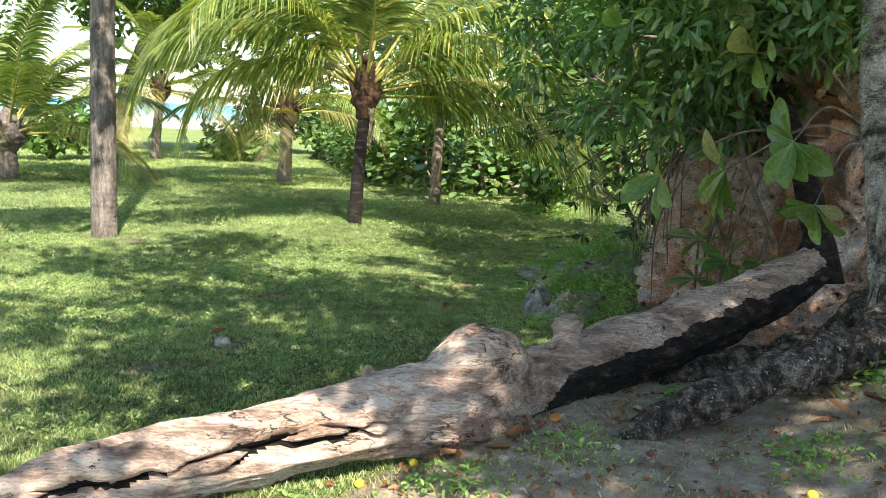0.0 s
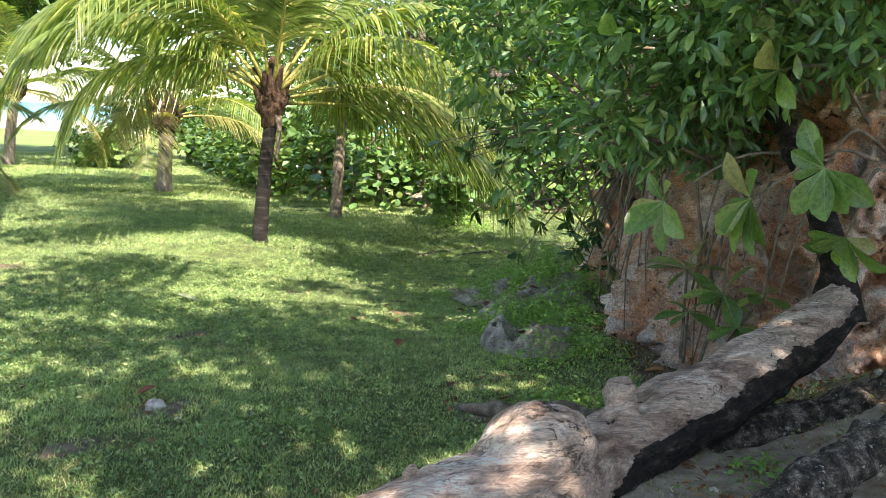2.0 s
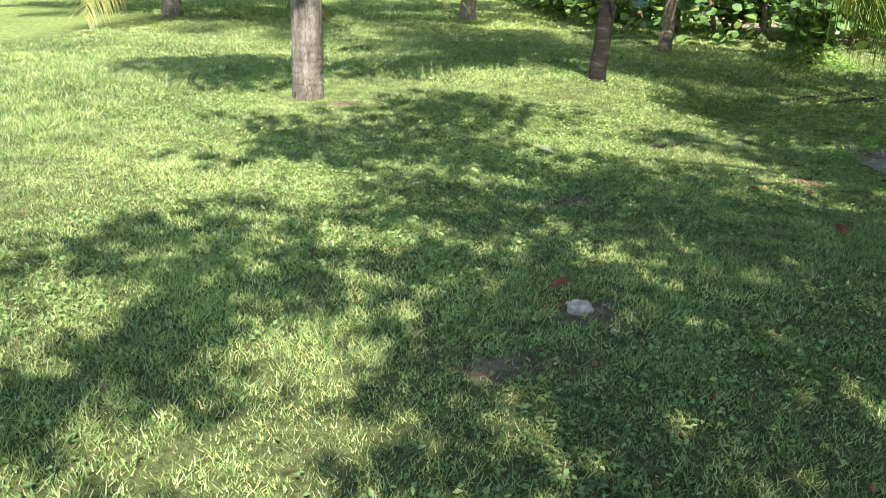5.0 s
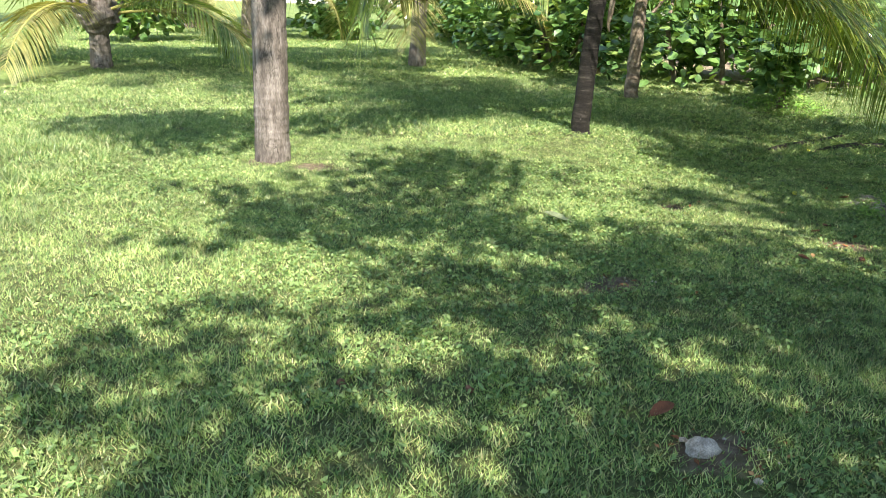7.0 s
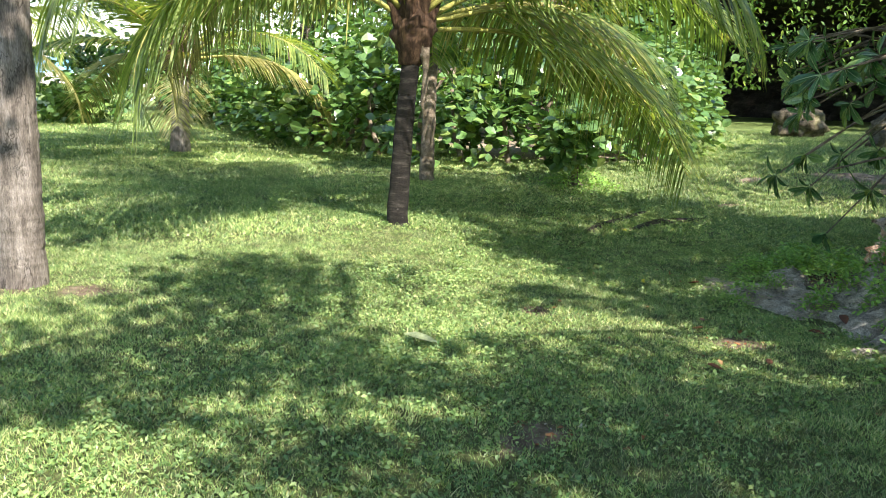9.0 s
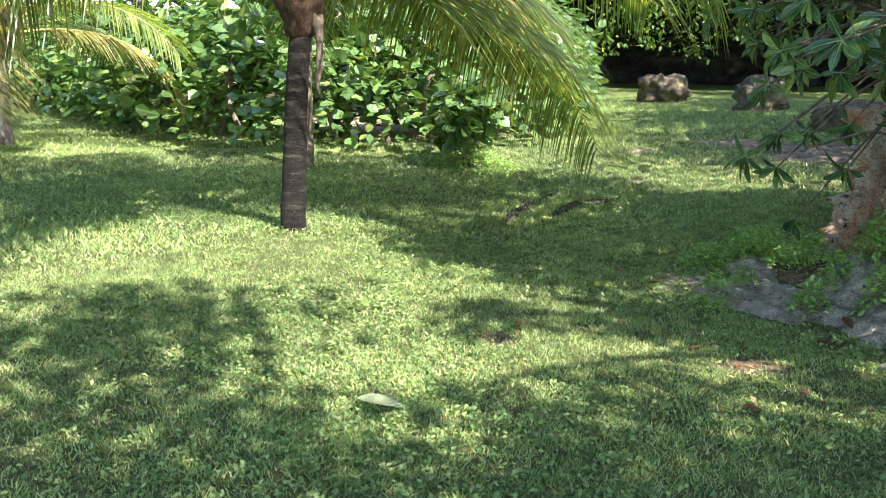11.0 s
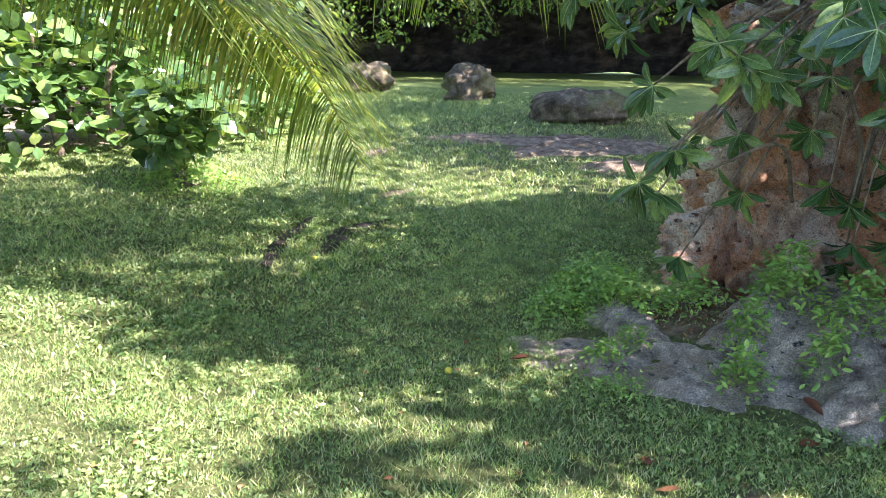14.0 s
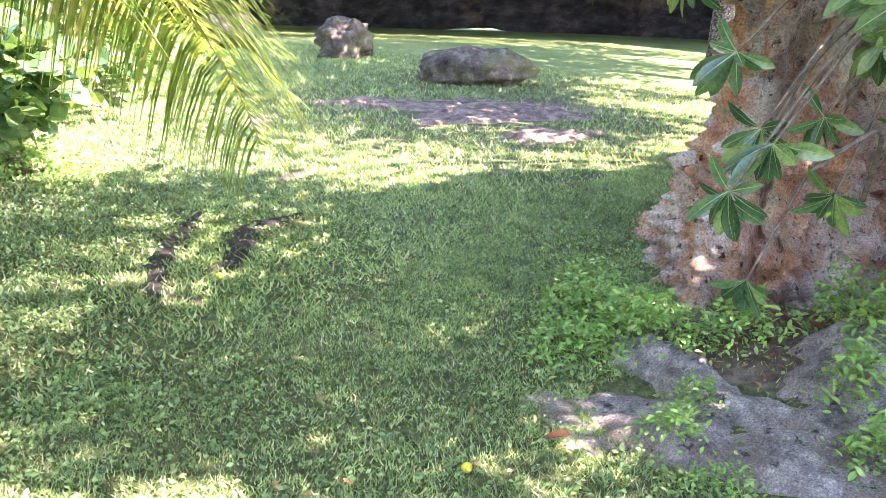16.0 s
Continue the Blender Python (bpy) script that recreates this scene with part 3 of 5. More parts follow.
cliff = part("rock_outcrop", rock_wall("rock_outcrop", [(4.6, 4.7), (3.2, 4.85), (2.5, 5.15), (2.2, 5.75), (1.92, 6.4), (1.8, 7.0), (2.2, 7.5), (2.8, 8.05), (2.95, 8.6), (2.75, 9.1), (2.48, 9.5), (2.5, 9.95), (3.0, 10.3), (4.3, 10.55), (6.5, 10.75), (9.5, 10.4)],
             outcrop_profile, 620, 200, M_CLIFF, 0.19, 1.8, fissures=0.17))
tagged(cliff, "weathered coral limestone outcrop with rust-orange stains", "rock", kind="structure")


def cave_profile(u, v):
    low = np.clip(v / 0.4, 0, 1)
    lip = np.clip((v - 0.4) / 0.2, 0, 1)
    top = np.clip((v - 0.6) / 0.4, 0, 1)
    off = -8.5 + 0.5 * (1 - low) + 9.0 * lip - 0.8 * top
    high = 4.0 * low + 0.3 * lip + 4.0 * top
    return off, high


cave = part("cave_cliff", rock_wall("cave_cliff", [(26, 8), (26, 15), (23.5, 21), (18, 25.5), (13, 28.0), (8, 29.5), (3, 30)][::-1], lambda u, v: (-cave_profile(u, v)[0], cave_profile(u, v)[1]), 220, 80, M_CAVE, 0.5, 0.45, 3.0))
tagged(cave, "dark limestone cliff with a deep shaded overhang", "cliff", kind="structure")


def boulder(name, at, size, seed, label, material=M_BOULDER, category="boulder", group="", n=36, sink=0.12, rough=0.22, turn=0.0, freq=1.3):
    a, b = np.linspace(0, 2 * math.pi, n, endpoint=False), np.linspace(-1, 1, n // 2)
    A, B = np.meshgrid(a, b, indexing="ij")
    h = np.sin(B * math.pi / 2)
    c = np.sqrt(np.maximum(0, 1 - h * h)) ** 0.8
    d = np.stack([c * np.cos(A), c * np.sin(A), h], -1)
    k = 1 + rough * fbm(d[..., 0] * freq + seed, d[..., 1] * freq, d[..., 2] * freq + seed, 5, 0.55)
    p = d * k[..., None] * (np.array(size) / 2)
    ob = part(name, tri_mesh(name, p.reshape(-1, 3), grid_tris(n, n // 2, True), material, True))
    ob.matrix_world = pose(at[0], at[1], float(gz(at[0], at[1])) + size[2] * (0.5 - sink), 0, 0, turn)
    return tagged(ob, label, category, group)


boulder("boulder", (10.75, 22.3), (1.3, 1.0, 0.86), 1, "dark rounded boulder on the grass before the cave", group="boulders by the cave", rough=0.3, freq=1.9, n=56, sink=0.18)
boulder("boulder", (11.0, 19.3), (1.3, 0.9, 0.82), 5, "grey-brown pointed boulder on the grass before the cave", group="boulders by the cave", rough=0.34, freq=1.9, n=56, sink=0.18)
boulder("boulder", (9.9, 15.7), (1.78, 1.0, 0.66), 9, "long low mossy boulder lying on bare rock", group="boulders by the cave", rough=0.2, turn=-48, sink=0.16, freq=1.7, n=64)

# ---- grey rock slab in the lawn ----
SLABS = []


def slab_patch(name, cx, cy, sx, sy, high, seed, label, turn=0.0, n=110, material=M_SLAB):
    """A low bedrock patch rising a little out of the grass, with an uneven outline."""
    a = np.linspace(0, 2 * math.pi, n, endpoint=False)
    r = np.linspace(0, 1, 50)
    A, R = np.meshgrid(a, r, indexing="ij")
    edge = 1 + 0.28 * fbm(np.cos(A) * 1.6 + seed, np.sin(A) * 1.6, seed, 4)
    lx, ly = sx * R * edge * np.cos(A), sy * R * edge * np.sin(A)
    ct, st = math.cos(radians(turn)), math.sin(radians(turn))
    px, py = cx + lx * ct - ly * st, cy + lx * st + ly * ct
    z = gz(px, py) + high * (1 - R ** 4) * (0.6 + 0.55 * fbm(px * 1.7 + seed, py * 1.7, 0, 4)) + (0.014 + 0.13 * high) * fbm(px * 6, py * 6, seed, 5, 0.65) - 0.012 * step(vnoise(px * 11, py * 11, seed), 0.35, 0.55) - 0.05 * R ** 8 + 0.004
    ob = part(name, tri_mesh(name, np.stack([px, py, z], -1).reshape(-1, 3), grid_tris(n, 50, True), material, True))
    SLABS.append((cx, cy, sx, sy, high, seed, ct, st))
    return tagged(ob, label, "rock")


def top_z(x, y):
    """Height of the ground, or of the bedrock where it stands out of it."""
    x, y = np.asarray(x, float), np.asarray(y, float)
    z = gz(x, y)
    best = z
    for cx, cy, sx, sy, high, seed, ct, st in SLABS:
        dx, dy = x - cx, y - cy
        r = np.hypot((dx * ct + dy * st) / sx, (dy * ct - dx * st) / sy)
        best = np.maximum(best, np.where(r < 1, z + high * (1 - np.minimum(r, 1) ** 4) * (0.6 + 0.55 * fbm(x * 1.7 + seed, y * 1.7, 0, 4)), z))
    return best


slab_patch("rock_slab", 1.22, 9.15, 0.42, 0.98, 0.065, 2.0, "grey flat bedrock slab rising out of the lawn", 8)
slab_patch("rock_slab", 1.5, 9.75, 0.16, 0.42, 0.1, 5.0, "narrow grey rock ridge among weeds", -25)
slab_patch("rock_slab", 1.45, 8.35, 0.5, 0.35, 0.16, 7.0, "pale broken bedrock at the foot of the outcrop", 20)
slab_patch("rock_slab", 1.8, 8.75, 0.42, 0.72, 0.13, 21.0, "grey sloping bedrock shelf at the foot of the outcrop", 8)
slab_patch("rock_slab", 0.98, 8.05, 0.3, 0.2, 0.1, 23.0, "pale pitted rock at the edge of the lawn", 15)
slab_patch("rock_slab", 1.02, 6.8, 0.34, 0.52, 0.42, 9.0, "grey pitted rock beside the outcrop", 20)
slab_patch("rock_slab", 7.5, 15.4, 1.5, 0.55, 0.06, 11.0, "pale flat bedrock showing through the grass", -45, material=M_FLAT)
slab_patch("rock_slab", 7.9, 13.9, 1.6, 0.7, 0.08, 13.0, "brownish flat bedrock showing through the grass", -30, material=M_FLAT)
slab_patch("rock_slab", 6.9, 12.9, 0.8, 0.4, 0.07, 15.0, "worn flat bedrock beside the outcrop", -30, material=M_FLAT)
slab_patch("rock_slab", 5.3, 15.9, 0.35, 0.2, 0.05, 17.0, "small flat stone flush with the lawn", 0, material=M_FLAT)
boulder("stone", (-1.45, 5.4), (0.11, 0.085, 0.075), 3, "small white stone in a patch of bare soil", M_STONE, "stone", n=24, sink=0.3)

# ---- the fallen log ----
LOG = [(-1.62, 2.67, 0.1, 0.03), (-1.5, 2.73, 0.12, 0.085), (-1.33, 2.81, 0.145, 0.135), (-1.1, 2.912, 0.173, 0.148), (-0.65, 3.125, 0.23, 0.16), (-0.2, 3.337, 0.286, 0.172), (0.03, 3.45, 0.312, 0.195), (0.22, 3.58, 0.32, 0.215), (0.42, 3.735, 0.315, 0.172), (0.773, 3.936, 0.385, 0.16),
       (1.126, 4.145, 0.469, 0.152), (1.478, 4.358, 0.563, 0.147), (1.831, 4.574, 0.669, 0.14), (2.14, 4.766, 0.77, 0.128)]
LOG = [(x, y, up(z, y), r) for x, y, z, r in LOG]
log = thing("fallen_log", "weathered fallen tree trunk with split end and blackened bark", "log", at=(0, 3.5, 0))
LOCAL_LOG = [(x, y - 3.5, z, r) for x, y, z, r in LOG]


def log_splits(c, a):
    """How near each point of the skin is to the three long splits, and how deep they are."""
    out = []
    for mid, width, depth, sd in ((-0.42, 0.17, 0.6, 1.0), (0.05, 0.13, 0.5, 4.0), (0.6, 0.08, 0.3, 8.0)):
        w = mid + 0.35 * vnoise(c[:, 0] * 3.5 + sd, sd)[:, None] + 0.14 * vnoise(c[:, 0] * 14, sd)[:, None]
        d = (a[None] - w + math.pi) % (2 * math.pi) - math.pi
        wide = width * (0.25 + 0.9 * step(vnoise(c[:, 0] * 4.3 + sd, sd + 3), -0.3, 0.3))[:, None]
        out.append((np.exp(-(d / wide) ** 2), depth))
    return out


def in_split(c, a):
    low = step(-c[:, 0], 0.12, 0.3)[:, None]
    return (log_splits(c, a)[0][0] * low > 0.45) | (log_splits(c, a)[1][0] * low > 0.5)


def log_groove(c, a):
    """Long splits in the low end, and shallow weathering furrows all along."""
    g = np.ones((len(c), len(a)))
    low = step(-c[:, 0], 0.05, 0.3)[:, None]
    for near, depth in log_splits(c, a):
        g = g - low * depth * near
    da = (a[None] + 1.62 + math.pi) % (2 * math.pi) - math.pi
    g = g + 0.6 * np.clip(1 - ((c[:, :1] - 0.21) / 0.2) ** 2, 0, 1) ** 0.9 * np.exp(-(da / 0.75) ** 2)
    f = fbm(c[:, 0][:, None] * 2.2, np.cos(a)[None] * 5, np.sin(a)[None] * 5, 4, 0.6)
    return g * (1 + 0.08 * f - 0.1 * np.exp(-(f / 0.1) ** 2) * step(fbm(c[:, 0][:, None] * 1.1, np.cos(a)[None] * 2, 9.0, 2), 0, 0.4))


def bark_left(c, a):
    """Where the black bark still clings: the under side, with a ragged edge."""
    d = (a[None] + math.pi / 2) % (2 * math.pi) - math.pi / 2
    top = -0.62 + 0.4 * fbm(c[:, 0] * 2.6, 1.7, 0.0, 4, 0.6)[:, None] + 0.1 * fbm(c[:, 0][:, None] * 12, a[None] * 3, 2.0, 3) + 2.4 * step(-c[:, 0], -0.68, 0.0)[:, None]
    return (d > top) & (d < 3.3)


wood = part("trunk", tube("log_wood", LOCAL_LOG, M_LOG, 260, 96, 0.15, 3.2, 4.0, groove=log_groove), log)
# Black skin over the deepest part of the two wide splits.
part("split", tube("log_split", LOCAL_LOG, M_BARK_BLACK, 260, 96, 0.15, 3.2, 4.0, groove=log_groove, keep=in_split, grow=1.012), log, "black lining of the long splits in the wood")
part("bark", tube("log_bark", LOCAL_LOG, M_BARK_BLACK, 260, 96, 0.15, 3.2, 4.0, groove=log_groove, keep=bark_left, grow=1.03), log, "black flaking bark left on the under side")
part("branch_stub", tube("branch_stub", [(0.6, 0.34, 0.36, 0.11), (0.61, 0.39, 0.46, 0.075), (0.63, 0.42, 0.55, 0.068), (0.63, 0.42, 0.565, 0.01)], M_LOG, 50, 32, 0.5, 13, 2.0), log)
part("branch_stub", tube("branch_stub", [(-0.27, -0.12, 0.36, 0.045), (-0.29, -0.13, 0.43, 0.025), (-0.3, -0.13, 0.445, 0.004)], M_LOG, 20, 16, 0.5, 16, 3.0), log)

# ---- pale tree, roots ----
tree = thing("coastal_tree", "pale rough-barked tree with spreading roots beside the log", "tree", at=(2.45, 4.35, 0))
def local(rows, o=(2.45, 4.35)):
    return [(x - o[0], y - o[1], z, r) for x, y, z, r in rows]
part("trunk", tube("tree_trunk", local([(2.3, 3.85, 0.1, 0.46), (2.29, 3.88, 0.4, 0.34), (2.28, 3.92, 0.75, 0.22), (2.27, 3.96, 1.15, 0.165), (2.27, 4.0, 1.9, 0.15), (2.3, 4.15, 2.7, 0.15), (2.3, 4.4, 3.4, 0.14), (1.9, 4.6, 4.8, 0.11), (1.6, 4.6, 5.8, 0.06)]), M_BARK_PALE, 90, 36, 0.2, 5.5, 2.0), tree)
part("second_stem", tube("second_stem", local([(2.28, 4.0, 0.6, 0.15), (2.26, 4.3, 1.2, 0.085), (2.28, 4.62, 1.95, 0.075), (2.3, 4.8, 3.0, 0.07), (2.1, 5.0, 4.6, 0.04)]), M_BARK_PALE, 60, 18, 0.16, 6.0, 5.0), tree)
for i, rows in enumerate([
        [(2.3, 3.8, 0.72, 0.2), (1.95, 3.66, 0.58, 0.12), (1.6, 3.55, 0.47, 0.095), (1.2, 3.42, 0.36, 0.085), (0.9, 3.28, 0.28, 0.065), (0.7, 3.2, 0.2, 0.03)],
        [(2.25, 4.0, 0.55, 0.22), (1.9, 4.12, 0.36, 0.13), (1.5, 4.15, 0.3, 0.09), (1.1, 4.05, 0.22, 0.05)],
        [(2.5, 4.0, 0.6, 0.26), (2.4, 3.5, 0.45, 0.17), (2.1, 3.2, 0.38, 0.1), (1.8, 3.05, 0.3, 0.04)],
        [(2.7, 4.0, 0.6, 0.26), (3.0, 3.5, 0.5, 0.17), (3.1, 3.0, 0.42, 0.12), (3.2, 2.5, 0.3, 0.05)]]):
    part("root", tube("root", local(rows), M_BARK_ROOT, 140, 40, 0.3, 9.0, i * 3.0), tree)
for i, rows in enumerate([
        [(2.3, 4.5, 2.9, 0.13), (1.4, 3.6, 4.2, 0.1), (0.2, 2.4, 5.2, 0.07), (-1.4, 1.2, 5.8, 0.03)],
        [(2.3, 4.5, 3.3, 0.12), (2.6, 2.8, 4.6, 0.09), (2.4, 0.6, 5.6, 0.06), (2.0, -1.8, 6.2, 0.03)],
        [(2.2, 4.6, 3.6, 0.1), (1.4, 4.4, 4.6, 0.045), (0.5, 3.8, 5.4, 0.025), (-0.6, 3.0, 6.0, 0.012)],
        [(2.3, 4.5, 4.0, 0.1), (3.6, 3.4, 5.2, 0.07), (4.6, 1.2, 6.0, 0.05), (5.0, -1.4, 6.4, 0.02)]]):
    part("limb", tube("limb", local(rows), M_BARK_PALE, 30, 10, 0.15, 5.0, i * 2.0), tree)
r1 = np.random.default_rng(11)
# The tree's crown, out of view, spread wide to shade the log and lawn.
shade_clumps = np.concatenate([np.stack([r1.uniform(-2.7, 5.2, 190), r1.uniform(-4.5, 4.4, 190), r1.uniform(4.6, 7.2, 190)], 1),
                               np.stack([r1.uniform(1.9, 5.5, 60), r1.uniform(-3.6, 1.6, 60), r1.uniform(4.8, 6.8, 60)], 1),
                               np.stack([r1.uniform(-4.0, -2.3, 11), r1.uniform(5.2, 7.0, 11), r1.uniform(5.4, 6.6, 11)], 1)])
# More unseen clumps, added where the lawn needs shade.
shade_clumps = np.concatenate([shade_clumps, np.stack([r1.uniform(1.3, 2.9, 14), r1.uniform(4.8, 7.0, 14), r1.uniform(5.0, 6.2, 14)], 1), np.stack([r1.uniform(0.0, 2.0, 26), r1.uniform(-0.9, 2.6, 26), r1.uniform(5.0, 6.6, 26)], 1)])
# Added clumps without limbs; the first eight stand in for an unseen palm's shade.
shade_clumps = np.concatenate([shade_clumps, np.stack([r1.uniform(-4.9, -3.7, 8), r1.uniform(5.2, 6.3, 8), r1.uniform(6.1, 7.0, 8)], 1), np.stack([r1.uniform(-1.7, -0.8, 4), r1.uniform(4.3, 5.0, 4), r1.uniform(5.6, 6.4, 4)], 1)])


def fall(p, z):
    """Where the shade of points falls at the height z."""
    return p[:, 0] - 0.264 * (p[:, 2] - z), p[:, 1] + 0.877 * (p[:, 2] - z)


OPENINGS = [  # gaps between the leaves: x, y and half widths of the sun patch that each lets through
    (-1.1, 10.1, 0.32, 0.27), (-0.6, 10.08, 0.24, 0.2), (-0.58, 9.0, 0.36, 0.26), (-0.19, 8.8, 0.3, 0.13), (0.29, 8.35, 0.3, 0.14), (1.0, 8.3, 0.4, 0.3), (0.78, 8.02, 0.28, 0.2), (-4.5, 8.1, 0.6, 0.5), (-2.47, 6.25, 0.24, 0.2),
    (-2.8, 6.24, 0.15, 0.12), (-2.76, 7.8, 0.2, 0.1), (-0.9, 8.85, 0.35, 0.25), (-3.5, 7.4, 0.35, 0.25), (-2.28, 6.6, 0.12, 0.1), (-1.98, 6.18, 0.18, 0.1), (-2.5, 4.84, 0.3, 0.35), (-3.7, 4.93, 0.5, 0.4),
    (-2.02, 7.53, 0.3, 0.13), (-0.27, 10.64, 0.22, 0.18), (-0.85, 10.45, 0.2, 0.14), (-0.42, 9.95, 0.22, 0.1), (0.34, 12.3, 0.35, 0.16), (-1.16, 9.75, 0.35, 0.2), (-0.85, 3.5, 0.75, 0.27), (0.02, 3.62, 0.1, 0.1), (0.55, 4.12, 0.07, 0.06), (-0.22, 8.54, 0.25, 0.1)]


def thinned(p, r):
    """Which leaves stay, once the gaps are left open."""
    x, y = fall(p, -0.15)
    keep = np.ones(len(p), bool)
    for ox, oy, rx, ry in OPENINGS:
        q = np.hypot((x - ox) / rx, (y - oy) / ry) * (1 + 0.3 * vnoise(x * 9, y * 9, 5))
        keep &= (q > 1) | (r.uniform(size=len(p)) < 0.06)
    return keep


fall_x, fall_y = fall(shade_clumps, 0.3)      # where each clump's shade falls
gap = np.zeros(len(shade_clumps), bool)
for ox, oy, rx, ry in ((-0.72, 3.02, 0.85, 0.42), (-2.5, 3.7, 0.85, 0.8), (-3.6, 6.6, 0.9, 0.9), (0.35, 2.7, 0.6, 0.3), (1.6, 2.6, 0.45, 0.3)):      # openings over the log's low end and the lawn
    gap |= np.hypot((fall_x - ox) / rx, (fall_y - oy) / ry) < 1
over_x, over_y = fall(shade_clumps, 2.6)
gap |= (over_x > 0.6) & (over_x < 2.8) & (over_y > 4.8) & (over_y < 9.8) & (r1.uniform(size=len(gap)) < 0.5)      # a thin crown over the outcrop's shrub
shade_clumps = shade_clumps[~gap]
pts, outw = clumped(35000, shade_clumps, 0.55, r1)
kept = thinned(pts, r1)
pts, outw = pts[kept], outw[kept]
part("crown", leaf_cloud("tree_shade_crown", pts - np.array([2.45, 4.35, 0]), LEAF_PLAIN, 0.17, M_CROWN, outward=outw, rng_=r1), tree)


# ---- coconut palms ----
def frond_mesh(name, azimuth, rise, length, sag, leaflet, r, material, pairs=62, width=0.032, hang=0.5, twist=0.0):
    """A feather leaf: an arching midrib with long leaflets on both sides."""
    n = 40
    s = np.linspace(0, 1, n)
    ang = radians(rise) - radians(sag) * s ** 1.5
    ds = length / (n - 1)
    h, z = np.cumsum(np.cos(ang)) * ds, np.cumsum(np.sin(ang)) * ds
    ca, sa = math.cos(radians(azimuth)), math.sin(radians(azimuth))
    bend = 0.12 * length * s ** 2 * twist
    c = np.stack([h * ca - bend * sa, h * sa + bend * ca, z], 1)
    tang = np.gradient(c, axis=0)
    tang /= np.linalg.norm(tang, axis=1, keepdims=True)
    side = np.cross(tang, np.array([0, 0, 1.0]))
    side /= np.linalg.norm(side, axis=1, keepdims=True) + 1e-9
    rad = 0.024 * (1 - s) ** 0.8 + 0.003
    rib = tube(name + "_rib", np.column_stack([c, rad])[::3], M_RACHIS, 26, 5)
    p = np.linspace(0.16, 0.985, pairs)
    verts, tris = [], []
    for sgn in (-1, 1):
        for q in p:
            q = min(0.995, q + r.normal() * 0.005)
            k = q * (n - 1)
            i = int(k)
            o = c[i] * (1 - (k - i)) + c[min(i + 1, n - 1)] * (k - i)
            ln = leaflet * (0.6 + 0.85 * math.sin(math.pi * min(1, q * 0.85 + 0.1))) * r.uniform(0.85, 1.1) * (1 if q < 0.85 else 0.8)
            fwd = 0.35 + 0.75 * q
            d = sgn * side[i] + tang[i] * fwd + np.array([0, 0, 0.25])
            d /= np.linalg.norm(d)
            g = hang * r.uniform(0.6, 1.3)
            pts_ = []
            for t in (0.0, 0.33, 0.67, 1.0):
                v = o + d * ln * t + np.array([0, 0, -1]) * ln * g * t * t
                pts_.append(v)
            b = len(verts)
            wd = tang[i] * width * 0.5
            lift = np.array([0, 0, 0.4 * width])
            verts += [pts_[0] - wd * 0.6, pts_[0] + wd * 0.6, pts_[1] - wd, pts_[1] + wd + lift, pts_[2] - wd * 0.8, pts_[2] + wd * 0.8, pts_[3]]
            tris += [(b, b + 1, b + 3), (b, b + 3, b + 2), (b + 2, b + 3, b + 5), (b + 2, b + 5, b + 4), (b + 4, b + 5, b + 6)]
    return rib, tri_mesh(name, np.array(verts), np.array(tris), material)


def palm(x, y, height, radius, fronds, label, lean=(0, 0), bark=M_PALM_GREY, seed=0, flare=1.35, group="coconut palms", boot=True, leaflet=0.5, fibre=M_FIBRE):
    r = np.random.default_rng(100 + seed)
    z0 = float(gz(x, y))
    th = thing("coconut_palm", label, "palm tree", group, at=(x, y, z0))
    lx, ly = lean
    top = (lx, ly, height)
    rows = [(0, 0, -0.1, radius * flare), (0, 0, 0.12, radius * (0.3 + 0.7 * flare)), (lx * 0.1, ly * 0.1, height * 0.2, radius * 1.05), (lx * 0.45, ly * 0.45, height * 0.6, radius * 0.95), (*top, radius * 0.88)]
    part("trunk", tube("palm_trunk", rows, bark, max(40, int(height * 44)), 22, 0.045, 9, seed, 0.028), th)
    if boot:
        part("crown_fibre", tube("crown_fibre", [(*top[:2], height - 0.15, radius * 0.95), (*top[:2], height + 0.12, radius * 2.0), (*top[:2], height + 0.36, radius * 1.8), (*top[:2], height + 0.75, radius * 0.35)], fibre, 26, 18, 0.3, 10, seed), th)
        for k in range(9):
            a = k * 2.4 + seed
            ca, sa = math.cos(a), math.sin(a)
            part("leaf_base", tube("leaf_base", [(lx + ca * radius * 0.7, ly + sa * radius * 0.7, height - 0.05 + 0.03 * k, 0.05), (lx + ca * radius * 1.8, ly + sa * radius * 1.8, height + 0.2 + 0.03 * k, 0.045), (lx + ca * radius * 2.9, ly + sa * radius * 2.9, height + 0.42 + 0.03 * k, 0.02)], fibre, 8, 7, 0.15, 12, k), th)
    for i, (az, rise, ln, sag, hang, old) in enumerate(fronds):
        rib, blades = frond_mesh("frond", az, rise, ln, sag, min(0.72, leaflet * ln / 2.6), r, M_FROND_OLD if old else M_FROND, hang=hang, twist=r.normal() * 0.4, pairs=int(52 + 14 * ln))
        fr = part("frond", blades, th, "dry yellowing palm frond" if old else "")
        ca, sa = math.cos(radians(az)), math.sin(radians(az))
        fr.location = (lx + ca * radius * 0.6, ly + sa * radius * 0.6, height + 0.15 + 0.25 * max(0, rise) / 90)
        part("midrib", rib, fr)
    return th


